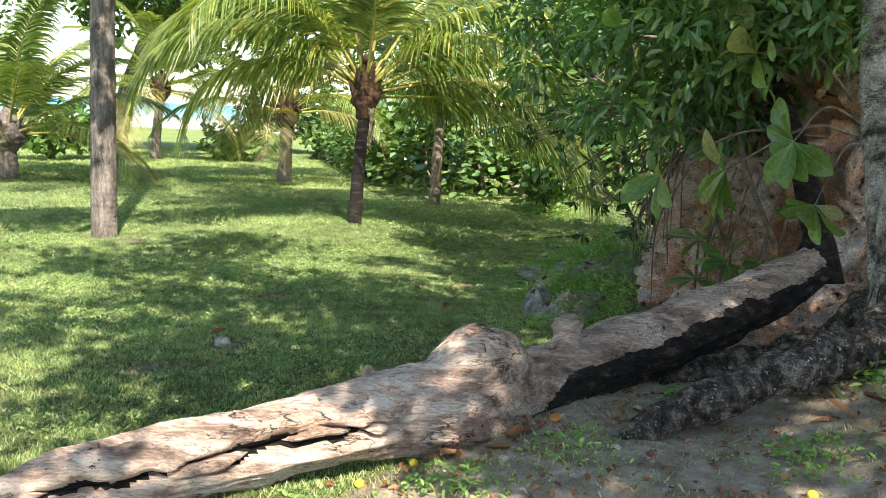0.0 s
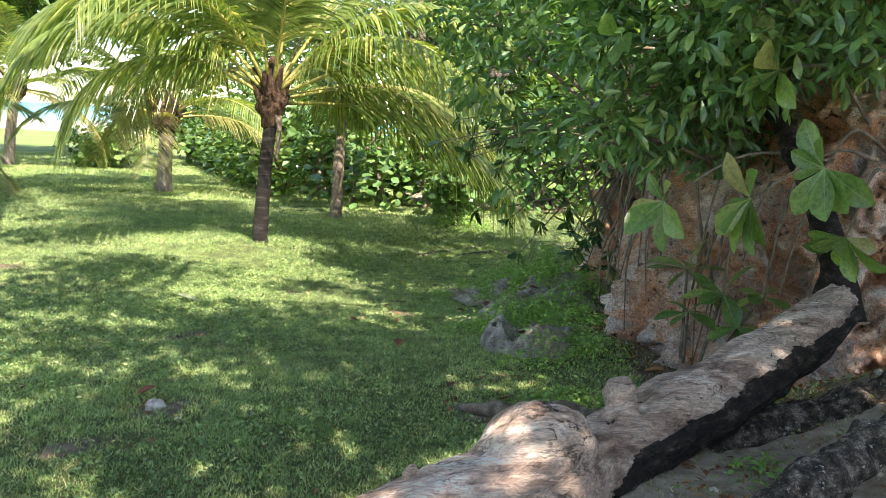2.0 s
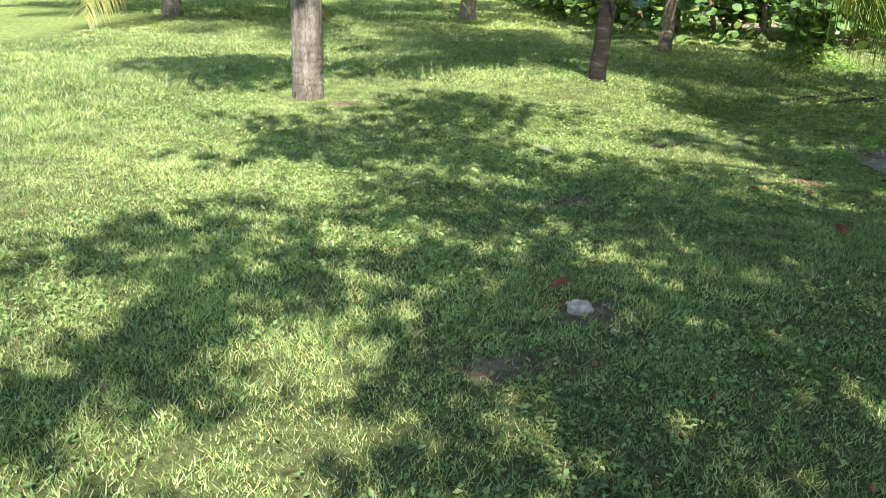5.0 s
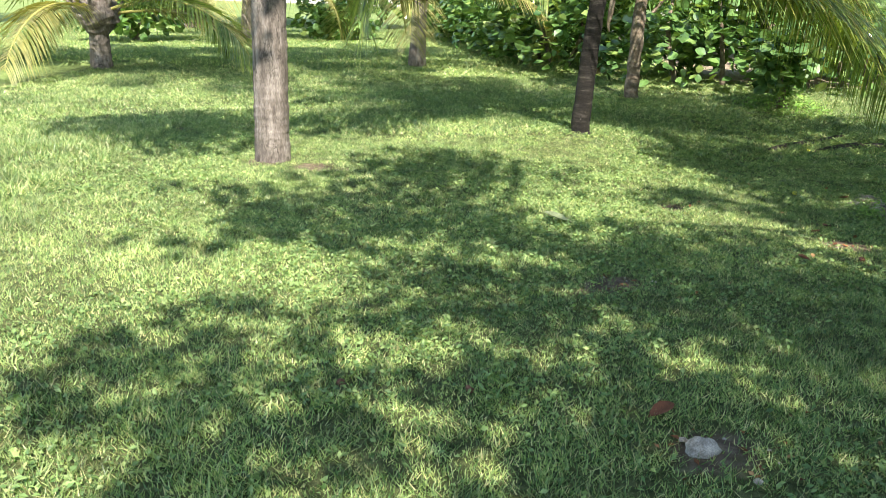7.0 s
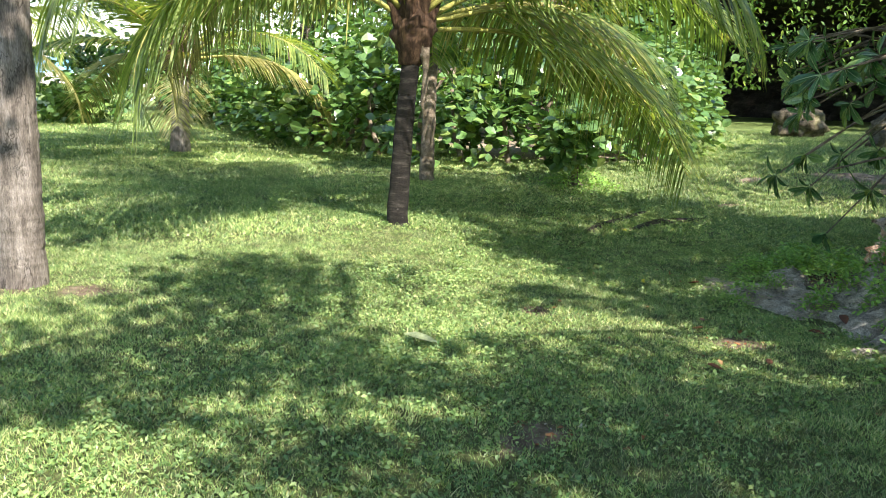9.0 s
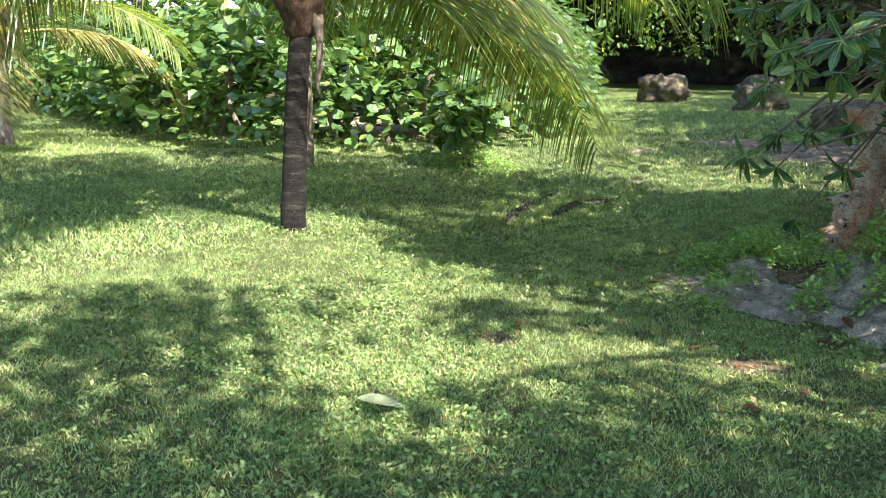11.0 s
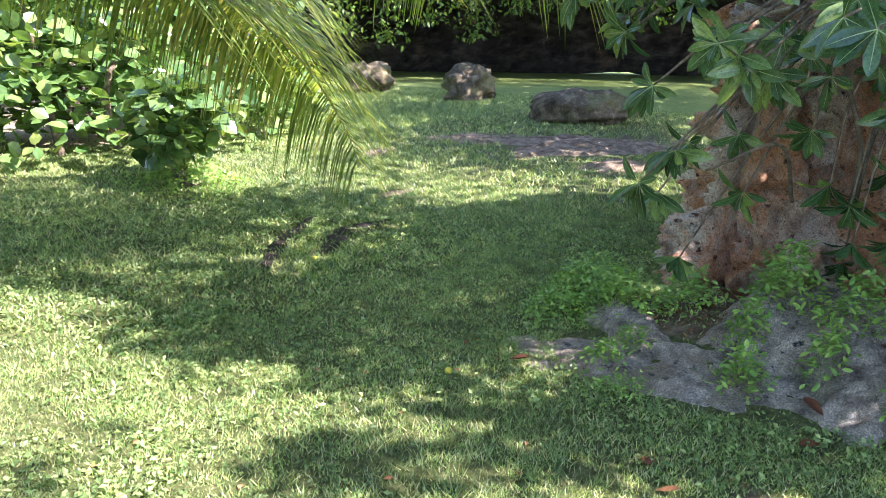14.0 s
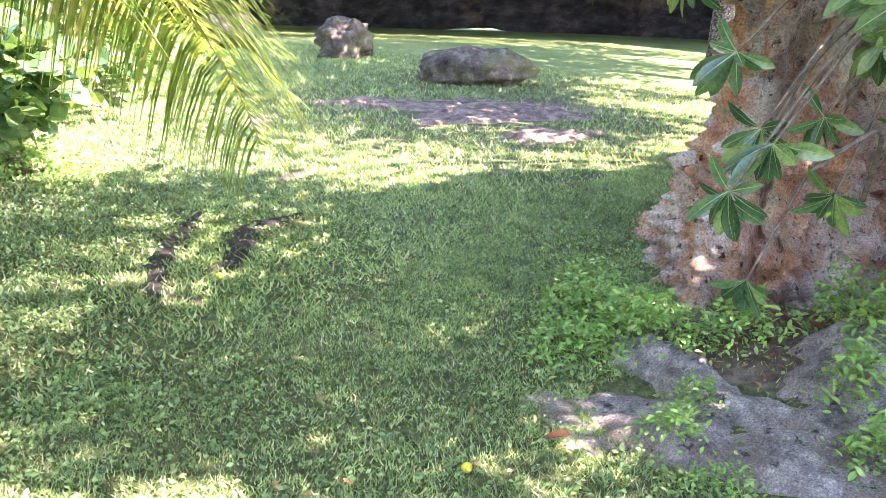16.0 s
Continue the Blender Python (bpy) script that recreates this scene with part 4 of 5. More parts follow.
def ring_of_fronds(n, seed, length, low=-10, high=75, hang=0.55, sag=75):
    r = np.random.default_rng(seed)
    out = []
    for i in range(n):
        u = i / max(1, n - 1)
        out.append((i * 137.5 + r.uniform(-15, 15), low + (high - low) * u + r.uniform(-6, 6), length * r.uniform(0.85, 1.12), sag * (1.15 - 0.45 * u) + r.uniform(-8, 8), hang * r.uniform(0.7, 1.3), i < n * 0.12))
    return out


# the palm in the middle of the lawn: named fronds first, then the young ones
B_FRONDS = [(203, 42, 3.6, 118, 0.8, False), (178, 52, 3.5, 112, 0.8, False), (228, 54, 3.2, 104, 0.7, False), (22, 5, 4.2, 66, 0.85, False), (25, 16, 4.1, 74, 0.85, False), (35, 18, 4.0, 72, 0.8, True), (-4, 30, 3.4, 78, 0.7, False), (-36, 40, 3.3, 104, 0.75, False),
            (140, 30, 3.4, 105, 0.8, True), (75, 30, 3.0, 95, 0.7, False), (105, 52, 3.6, 90, 0.6, False), (50, 58, 3.8, 80, 0.6, False), (-75, 64, 3.4, 74, 0.5, False),
            (185, 66, 3.7, 72, 0.5, False), (245, 70, 3.5, 62, 0.45, False), (8, 62, 3.8, 78, 0.55, False), (125, 74, 3.4, 56, 0.4, False), (310, 78, 3.0, 42, 0.35, False), (60, 84, 2.8, 25, 0.3, False),
            (-18, 50, 3.5, 96, 0.7, False), (155, 60, 3.6, 84, 0.6, False), (192, 30, 3.0, 120, 0.9, False), (36, 40, 4.2, 100, 0.7, True)]
palm_b = palm(-1.28, 11.78, 1.62, 0.09, B_FRONDS, "young coconut palm with dark trunk and drooping fronds on the lawn", (0.1, 0.0), M_PALM_DARK, 1, 1.15)
part("dry_sheath", tube("dry_sheath", [(0.16, -0.08, 1.78, 0.05), (0.2, -0.1, 1.55, 0.036), (0.21, -0.1, 1.35, 0.026), (0.19, -0.1, 1.15, 0.02), (0.2, -0.1, 1.05, 0.006)], M_STEM, 40, 12, 0.45, 14, 4), palm_b, "dry grey leaf sheath hanging down the trunk")
palm(-4.15, 10.05, 9.0, 0.135, ring_of_fronds(24, 5, 3.6, -25, 80), "tall coconut palm with smooth grey trunk on the lawn", (0.1, 0.1), M_PALM_GREY, 2, 1.2)
palm(-3.72, 19.1, 1.35, 0.15, ring_of_fronds(18, 8, 3.2, 5, 80), "short coconut palm farther down the lawn", (0.05, 0), M_PALM_GREY, 3, 1.2)
palm(-8.9, 16.9, 0.7, 0.17, ring_of_fronds(20, 13, 3.2, 5, 82), "stout low coconut palm with bleached frond bases", (0, 0), M_PALM_GREY, 4, 1.1, fibre=M_PALM_GREY)
palm(-8.9, 25.4, 1.9, 0.14, ring_of_fronds(18, 21, 3.0, -10, 78), "coconut palm near the beach", (0.2, 0), M_PALM_GREY, 5, 1.2)


# ---- shrubs, hedge, trees ----
def hedge_points(n, line, width, high, r, low=0.1):
    """Points in the outer part of a long bushy mass over a ground line, in uneven mounds."""
    s = spline(line, 400)
    k = r.integers(0, 400, n)
    a = r.uniform(0, math.pi, n)
    m = 0.75 + 0.3 * vnoise(k * 0.035, 3.1) + 0.2 * vnoise(k * 0.13, 8.8)
    rad = r.uniform(0.55, 1.0, n) ** 0.5 * (1 + 0.12 * r.normal(size=n))
    t = np.gradient(s, axis=0)[k]
    t /= np.linalg.norm(t, axis=1, keepdims=True)
    side = np.stack([-t[:, 1], t[:, 0]], 1)
    xy = s[k] + side * (np.cos(a) * width * rad)[:, None]
    z = low + np.sin(a) ** 0.7 * high * m * rad
    o = np.stack([side[:, 0] * np.cos(a), side[:, 1] * np.cos(a), np.sin(a) * 0.6], 1)
    return np.column_stack([xy, gz(xy[:, 0], xy[:, 1]) + z]), o


def bush(name, x, y, radius, high, n, size, shape, material, label, category="bush", group="", seed=0, stems=6, low=0.05, clump=0.4):
    r = np.random.default_rng(300 + seed)
    z0 = float(gz(x, y))
    th = thing(name, label, category, group, at=(x, y, z0))
    k = 26
    cl = []
    while len(cl) < k:
        p = r.uniform(-1, 1, 3)
        if p @ p < 1 and p[2] > -0.55:
            cl.append(p)
    cl = np.array(cl) * np.array([radius, radius, high * 0.5]) * 0.8 + np.array([0, 0, high * 0.52 + low])
    pts_, o = clumped(n, cl, radius * clump, r)
    pts_[:, 2] = np.maximum(pts_[:, 2], low)
    part("leaves", leaf_cloud("bush_leaves", pts_, shape, size, material, outward=o, rng_=r), th)
    for i in range(stems):
        e = cl[i]
        part("stem", tube("bush_stem", [(r.normal() * 0.06, r.normal() * 0.06, -0.03, 0.022 + 0.01 * radius), (e[0] * 0.4, e[1] * 0.4, e[2] * 0.5, 0.018), (*e, 0.006)], M_STEM, 10, 6, 0.1, 9, i), th)
    return th


r2 = np.random.default_rng(21)
hedge = thing("sea_grape_hedge", "dense hedge of round leathery sea grape leaves behind the palms", "hedge", at=(0, 17, 0))
hp, ho = hedge_points(12000, [(-3.2, 30), (-1.6, 23), (-0.2, 18.6), (1.6, 17.4), (4.2, 18.4), (6.5, 21.5), (8, 26)], 1.25, 2.6, r2)
part("leaves", leaf_cloud("hedge_leaves", hp - np.array([0, 17, 0]), LEAF_ROUND, 0.19, M_GRAPE, outward=ho, rng_=r2), hedge)
hp, ho = hedge_points(5000, [(-3.2, 30.5), (-1.2, 23), (0.4, 19.4), (2.0, 18.4), (4.2, 19.4), (6.5, 22.5), (8, 26)], 0.9, 2.2, r2)
part("inner_leaves", leaf_cloud("hedge_inner", hp - np.array([0, 17, 0]), LEAF_ROUND, 0.22, M_SHRUB, outward=ho, rng_=r2), hedge)
for i in range(26):
    x, y = spline([(-3.2, 30), (-1.6, 23), (-0.2, 18.6), (1.6, 17.4), (4.2, 18.4), (6.5, 21.5)], 26)[i]
    z = float(gz(x, y))
    part("stem", tube("hedge_stem", [(x, y - 17, z - 0.05, 0.05), (x + r2.normal() * 0.2, y - 17 + r2.normal() * 0.2, z + 0.9, 0.04), (x + r2.normal() * 0.5, y - 17 + r2.normal() * 0.5, z + 2.0, 0.015)], M_STEM, 10, 6, 0.1, 7, i), hedge)
bush("sea_grape_bush", 1.85, 15.1, 0.62, 1.15, 620, 0.17, LEAF_ROUND, M_GRAPE, "low sea grape bush at the edge of the lawn", seed=1)
bush("sea_grape_bush", -11.0, 23.2, 1.4, 1.5, 900, 0.22, LEAF_ROUND, M_GRAPE, "dark rounded bush beside the stout palm", seed=2)
bush("sea_grape_bush", -6.6, 27.0, 1.4, 1.0, 700, 0.22, LEAF_ROUND, M_GRAPE, "low rounded bush near the beach", seed=3)
bush("sea_grape_bush", -3.9, 30.5, 1.5, 1.5, 700, 0.24, LEAF_ROUND, M_GRAPE, "rounded bush at the end of the hedge", seed=4)
for i, (x, y, rr, hh) in enumerate([(-7.4, 36.0, 1.7, 2.9), (-5.4, 34.5, 1.6, 2.7), (-2.6, 33.5, 1.7, 3.2)]):
    bush("sea_grape_bush", x, y, rr, hh, 900, 0.24, LEAF_ROUND, M_GRAPE, "leafy shore bush at the edge of the beach", group="shore bushes", seed=20 + i)
post = thing("slim_tree", "slim brown tree trunk in front of the hedge", "tree", at=(-0.2, 15.4, float(gz(-0.2, 15.4))))
part("trunk", tube("slim_trunk", [(0, 0, -0.1, 0.12), (0, 0, 0.3, 0.1), (0.02, 0.05, 1.2, 0.09), (0.05, 0.1, 1.7, 0.08), (0.0, 0.1, 2.3, 0.03)], M_STEM, 40, 12, 0.12, 8, 1), post)


p_, o_ = clumped(420, np.array([(0.0, 0.1, 2.2), (0.4, 0.3, 2.0), (-0.4, 0.2, 1.9), (0.1, 0.5, 2.6)]), 0.5, r2)
part("crown", leaf_cloud("slim_crown", p_, LEAF_ROUND, 0.2, M_GRAPE, outward=o_, rng_=r2), post)


def broad_tree(x, y, height, crown_r, label, seed, trunk_r=0.2, n=4000, size=0.26, material=M_CROWN, clump_n=34, flat=0.6, low=0.35, lean=(0.0, 0.0)):
    r = np.random.default_rng(500 + seed)
    th = thing("broadleaf_tree", label, "tree", "trees round the lawn", at=(x, y, float(gz(x, y))))
    lx, ly = lean
    part("trunk", tube("broad_trunk", [(0, 0, -0.2, trunk_r * 1.4), (lx * 0.2, ly * 0.2, height * 0.25, trunk_r), (lx * 0.7, ly * 0.7, height * 0.6, trunk_r * 0.7), (lx, ly, height * 0.9, trunk_r * 0.2)], M_BARK_ROOT, 30, 12, 0.15, 4, seed), th)
    cl = []
    while len(cl) < clump_n:
        p = r.uniform(-1, 1, 3)
        if p @ p < 1:
            cl.append(p)
    cl = np.array(cl) * np.array([crown_r, crown_r, height * flat * 0.5]) + np.array([lx, ly, height * (1 - flat * 0.5) + low])
    for i in range(7):
        e = cl[i]
        part("limb", tube("limb", [(lx * 0.5, ly * 0.5, height * 0.42, trunk_r * 0.55), (e[0] * 0.5 + lx * 0.3, e[1] * 0.5 + ly * 0.3, (height * 0.45 + e[2]) / 2, trunk_r * 0.35), (*e, 0.02)], M_BARK_ROOT, 14, 8, 0.12, 4, i), th)
    p, o = clumped(n, cl, crown_r * 0.33, r)
    part("crown", leaf_cloud("crown", p, LEAF_PLAIN, size, material, outward=o, rng_=r), th)
    return th


broad_tree(-12.0, 30, 8.5, 4.5, "dark-trunked leaning shore tree with open crown", 1, 0.3, 9000, 0.34, flat=0.6, lean=(2.5, 0.0))
broad_tree(-17.5, 27, 8, 4.0, "broad shore tree beyond the palms", 2, 0.28, 3500, 0.3, flat=0.6)
# Trees never in view, added or widened to shade the far lawn and boulders.
for i, (x, y, h, rr) in enumerate([(12.2, 12.2, 8.5, 3.2), (15.5, 12.6, 11.0, 4.4), (17.5, 14.0, 14.0, 5.5), (21.0, 12.0, 13.0, 5.0)]):
    broad_tree(x, y, h, rr, "unseen tall tree behind the outcrop, its crown made to shade the far lawn", 50 + i, 0.2, 7500, 0.26, flat=0.6, low=0.0)
for i, (x, y, h, rr) in enumerate([(2.5, 27, 8, 4.5), (-0.5, 33, 8, 4.5), (4.0, 22.5, 6.5, 3.2), (7.5, 43, 11, 6), (16, 44, 12, 6), (28, 38, 12, 6)]):
    broad_tree(x, y, h, rr, "dense green tree behind the hedge", 10 + i, 0.25, 4200, 0.28, flat=0.85, low=0.0)
# Unseen tree, put here so its crown dapples the lawn below.
on_rock = broad_tree(3.3, 8.0, 2.9, 1.7, "unseen tree on top of the rock outcrop, added for dappled shade", 31, 0.14, 2600, 0.2, flat=0.8, low=0.6)
on_rock.location.z = 2.3
# Four more out of view, set by where their shade falls on the lawn.
broad_tree(7.2, 8.4, 7.4, 2.7, "unseen thin-leaved tree behind the rock outcrop, added for dappled shade", 33, 0.12, 2100, 0.2, flat=0.45, low=0.0)
broad_tree(9.6, 10.6, 7.6, 2.6, "unseen wide-crowned tree behind the rock outcrop, added for shade", 34, 0.14, 3200, 0.22, flat=0.5, low=0.0)
broad_tree(8.8, 9.9, 7.2, 1.9, "unseen slender tree behind the rock outcrop, thinned for dappled shade", 30, 0.14, 1900, 0.2, flat=0.5, low=0.0)
broad_tree(10.2, 10.4, 9.0, 2.9, "unseen tree behind the rock outcrop, added to shade the boulders", 32, 0.14, 2600, 0.2, flat=0.6, low=0.0)


# ---- the shrub on the outcrop, with leaf rosettes ----
M_MIDRIB = surface("pale_midrib", [(0.3, (0.17, 0.26, 0.1)), (0.7, (0.28, 0.36, 0.16))], 10, 0.4, 0.1)


def rosette_leaf_mesh(name, width, curl, material=M_ROSETTE):
    """One broad leaf with a pale raised midrib."""
    rows = (0, 0.2, 0.42, 0.64, 0.82, 0.94)
    v, f = leaf_shape(width, 0.64, 0.16, curl, rows)
    v, f = v.tolist(), f.tolist()
    green = len(f)
    b = len(v)
    for t in rows:
        w = 0.014 * (1.1 - t)
        v += [[-w, t, -curl * t * t + 0.008], [w, t, -curl * t * t + 0.008]]
    for k in range(len(rows) - 1):
        q = b + 2 * k
        f += [[q, q + 1, q + 3], [q, q + 3, q + 2]]
    me = tri_mesh(name, v, f, material, True)
    me.materials.append(M_MIDRIB)
    me.polygons.foreach_set("material_index", np.r_[np.zeros(green, np.int32), np.ones(len(f) - green, np.int32)])
    return me


M_ALMOND = foliage("almond_leaf", (0.1, 0.2, 0.06), (0.22, 0.36, 0.11), (0.38, 0.34, 0.17), 0.3, 0.4, 0.6, 1.0, objects=True)
BROAD = [rosette_leaf_mesh("broad_leaf", 0.5, c, M_ALMOND) for c in (0.08, 0.2, 0.34)]
LEAVES = [rosette_leaf_mesh("rosette_leaf", 0.33, c) for c in (0.14, 0.32, 0.52)]
shrub = thing("outcrop_shrub", "glossy broad-leaved shrub hanging over the rock outcrop", "shrub", at=(2.4, 8.3, 1.6))
SH = np.array([2.4, 8.3, 1.6])
r3 = np.random.default_rng(33)


def rosette(parent, at, way, n, length, r, base, kinds=LEAVES):
    """A whorl of leaves at a twig's end, each leaf a piece of its own."""
    way = np.asarray(way, float) / np.linalg.norm(way)
    for i in range(n):
        a = i * 2.4 + r.uniform(0, 0.5)
        e1 = np.cross(way, [0.3, 0.1, 1.0])
        e1 /= np.linalg.norm(e1)
        e2 = np.cross(way, e1)
        rad = math.cos(a) * e1 + math.sin(a) * e2
        u = i / n
        al = rad * (1.0 - 0.45 * u) + way * (0.1 + 0.75 * u) + np.array([0, 0, -0.45 + 0.28 * r.normal()]) + 0.16 * r.normal(size=3)
        nm = way * 1.0 - rad * 0.3 + np.array([0, 0, 0.35]) + 0.25 * r.normal(size=3)
        m = frames(al[None], nm[None])[0] * length * r.uniform(0.6, 1.15)
        ob = part("leaf", kinds[i % 3], parent)
        p = np.asarray(at) - base
        mm = Matrix.Identity(4)
        for q in range(3):
            for w in range(3):
                mm[q][w] = m[q][w]
            mm[q][3] = p[q]
        ob.matrix_local = mm


NEAR_ROSETTES = [  # near twigs: tip x, y, height over the even slope, leaf length
    (0.52, 8.36, 1.5, 0.2), (1.12, 9.5, 0.8, 0.2), (1.3, 9.42, 0.95, 0.22), (1.75, 9.25, 0.72, 0.2), (1.62, 9.5, 0.35, 0.2), (1.9, 9.0, 1.05, 0.2), (1.95, 8.9, 0.78, 0.2), (1.35, 9.6, 1.25, 0.2),
    (1.38, 5.38, 1.25, 0.27), (1.62, 4.85, 1.32, 0.26), (1.95, 4.75, 1.5, 0.26), (1.78, 5.0, 2.0, 0.25), (2.1, 4.72, 1.15, 0.24), (1.3, 6.0, 1.9, 0.24), (1.15, 5.7, 2.2, 0.24), (1.75, 5.25, 2.35, 0.26),
    (1.85, 9.35, 1.0, 0.19), (1.95, 9.2, 1.3, 0.19), (1.7, 9.55, 0.95, 0.19), (1.5, 9.6, 0.7, 0.18), (1.95, 8.75, 0.5, 0.2), (2.0, 8.5, 0.65, 0.2), (1.9, 8.55, 1.2, 0.2), (1.25, 9.2, 1.5, 0.19), (1.75, 9.15, 1.55, 0.19),
    (0.95, 9.1, 1.45, 0.2), (1.6, 8.95, 1.42, 0.2), (1.05, 8.6, 1.62, 0.2), (0.75, 8.8, 1.72, 0.18), (1.5, 8.5, 1.2, 0.2), (1.8, 8.45, 0.95, 0.2)]
more_r = np.random.default_rng(64)
for _ in range(18):
    NEAR_ROSETTES.append((more_r.uniform(0.8, 2.2), more_r.uniform(8.2, 9.1), more_r.uniform(1.3, 1.75), 0.19))
for _ in range(12):
    NEAR_ROSETTES.append((more_r.uniform(0.9, 2.0), more_r.uniform(9.3, 10.0), more_r.uniform(1.5, 1.8), 0.18))
for _ in range(10):
    NEAR_ROSETTES.append((more_r.uniform(1.85, 2.3), more_r.uniform(8.0, 8.9), more_r.uniform(0.2, 1.0), 0.18))
for x, y, z, ln in NEAR_ROSETTES:
    p = np.array([x, y, up(z, y)])
    root = np.array([2.45, 0.75 * y + 0.25 * (8.5 if y > 7 else 5.6), 1.1 + 0.3 * z])
    mid = (p + root) / 2 + np.array([0, 0, 0.12])
    part("twig", tube("twig", [(*(root - SH), 0.012), (*(mid + np.array([0.05 * math.sin(9 * x), 0.06 * math.cos(7 * y), 0.03]) - SH), 0.009), (*(p - SH), 0.005)], M_STEM, 14, 6, 0.15, 12, x), shrub)
    rosette(shrub, p, (p - mid) + np.array([0, 0, 0.15]), 11 if y > 7 else 8, ln * 0.86 if y > 7 else ln * 1.1, r3, SH, LEAVES if y > 7 else BROAD)
n_cl = 150
cl = np.stack([r3.uniform(0.55, 3.0, n_cl), r3.uniform(5.6, 9.4, n_cl), r3.uniform(1.0, 3.9, n_cl)], 1)
cl[:, 0] += np.clip(1.5 - cl[:, 2], 0, 1) * 0.6 * (cl[:, 1] < 8)
cl[:, 0] = np.where(cl[:, 1] < 7.0, np.maximum(cl[:, 0], 1.15), cl[:, 0])
cl[:, 2] = np.where((cl[:, 1] < 7.0), np.maximum(cl[:, 2], 1.55), cl[:, 2])
cl = cl[~((cl[:, 1] > 8.0) & (cl[:, 2] < 1.85))]
more = np.stack([r3.uniform(1.35, 2.3, 70), r3.uniform(4.9, 6.6, 70), r3.uniform(1.75, 3.6, 70)], 1)
cl = np.concatenate([cl, more, np.stack([r3.uniform(2.0, 3.2, 30), r3.uniform(4.7, 6.2, 30), r3.uniform(1.9, 3.7, 30)], 1)])
cl = cl[(cl[:, 1] < 7.5) | (cl[:, 2] > 2.3)]
p, o = clumped(16000, cl, 0.3, r3)
kept = thinned(p, r3)
p, o = p[kept], o[kept]
part("leaves", leaf_cloud("shrub_leaves", p - SH, LEAF_LONG, 0.125, M_SHRUB, outward=o, rng_=r3, droop=0.5), shrub)
for i in range(22):
    e = cl[i]
    part("branch", tube("branch", [(2.4 - SH[0], e[1] * 0.5 + 3.6 - SH[1], 1.3 - SH[2], 0.025), ((e[0] + 2.2) / 2 - SH[0], e[1] - SH[1], e[2] - 0.1 - SH[2], 0.016), (*(e - SH), 0.006)], M_STEM, 12, 6, 0.15, 9, i), shrub)


# ---- grass ----
def blade_field(name, n, box, height, width, keep, seed, bend=0.8):
    r = np.random.default_rng(seed)
    x, y = r.uniform(box[0], box[1], n), r.uniform(box[2], box[3], n)
    ok = r.uniform(size=n) < keep(x, y)
    x, y = x[ok], y[ok]
    n = len(x)
    a = r.uniform(0, 2 * math.pi, n)
    h = height * r.uniform(0.5, 1.3, n) * (1 + 0.35 * vnoise(x * 1.3, y * 1.3, 2)) * (1 + 0.35 * vnoise(x * 15, y * 15, 6))
    w = width * r.uniform(0.7, 1.3, n)
    lx, ly = r.normal(size=n) * bend * h, r.normal(size=n) * bend * h
    z = gz(x, y)
    v = np.empty((n, 3, 3))
    v[:, 0] = np.stack([x - np.cos(a) * w, y - np.sin(a) * w, z - 0.004], 1)
    v[:, 1] = np.stack([x + np.cos(a) * w, y + np.sin(a) * w, z - 0.004], 1)
    v[:, 2] = np.stack([x + lx, y + ly, z + h], 1)
    return tri_mesh(name, v.reshape(-1, 3), np.arange(3 * n).reshape(-1, 3), M_BLADE)


def slab_mask(x, y):
    return np.maximum.reduce([bell(x, y, 1.2, 9.15, 0.45, 0.9) > 0.45, bell(x, y, 1.45, 8.35, 0.5, 0.35) > 0.4, bell(x, y, 7.6, 14.3, 1.3, 1.2) > 0.5, bell(x, y, 1.05, 6.85, 0.3, 0.45) > 0.5])


def lawn_keep(x, y):
    b = 1 - 0.9 * step(bareness(x, y), 0.3, 0.85)
    tuft = step(fbm(x * 15.0, y * 15.0, 3.0, 2), -0.8, 0.4)
    return b * np.where(slab_mask(x, y), 0.06, 1.0) * (0.75 + 0.25 * vnoise(x * 2.1, y * 2.1)) * (0.35 + 0.65 * tuft)


lawn = thing("lawn_grass", "short mown lawn grass with small weeds", "grass", kind="stuff")
for nm, args in (("near_grass", (1350000, (-5.5, 3.0, 2.6, 11.5), 0.022, 0.0032, lawn_keep, 1, 0.75)),
                 ("side_grass", (190000, (-9.0, -5.5, 4.0, 11.5), 0.045, 0.005, lawn_keep, 2)),
                 ("middle_grass", (360000, (-9.0, 4.5, 11.5, 17.5), 0.034, 0.0072, lawn_keep, 3)),
                 ("corner_grass", (60000, (3.0, 8.0, 10.4, 11.5), 0.03, 0.006, lawn_keep, 8)),
                 ("right_grass", (120000, (4.5, 13.0, 11.5, 24.0), 0.05, 0.008, lawn_keep, 4)),
                 ("far_grass", (170000, (-16.0, 4.5, 17.5, 34.0), 0.035, 0.013, lawn_keep, 5))):
    tagged(part(nm, blade_field(nm, *args), lawn), kind="stuff")
r4 = np.random.default_rng(41)
n = 230000
wx, wy = r4.uniform(-5.5, 4.0, n), r4.uniform(3.6, 15.5, n)
ok = (r4.uniform(size=n) < lawn_keep(wx, wy) * step(fbm(wx * 0.8, wy * 0.8, 5.0, 3), -0.35, 0.5))
wx, wy = wx[ok], wy[ok]
wp = np.stack([wx, wy, gz(wx, wy) + r4.uniform(0.012, 0.035, len(wx))], 1)
tagged(part("clover", leaf_cloud("clover", wp, LEAF_TINY, 0.028, M_WEED, spread=1.0, droop=-0.1, rng_=r4), lawn), kind="stuff")


n = 90000
wx, wy = r4.uniform(-5.0, 2.2, n), r4.uniform(3.5, 13.5, n)
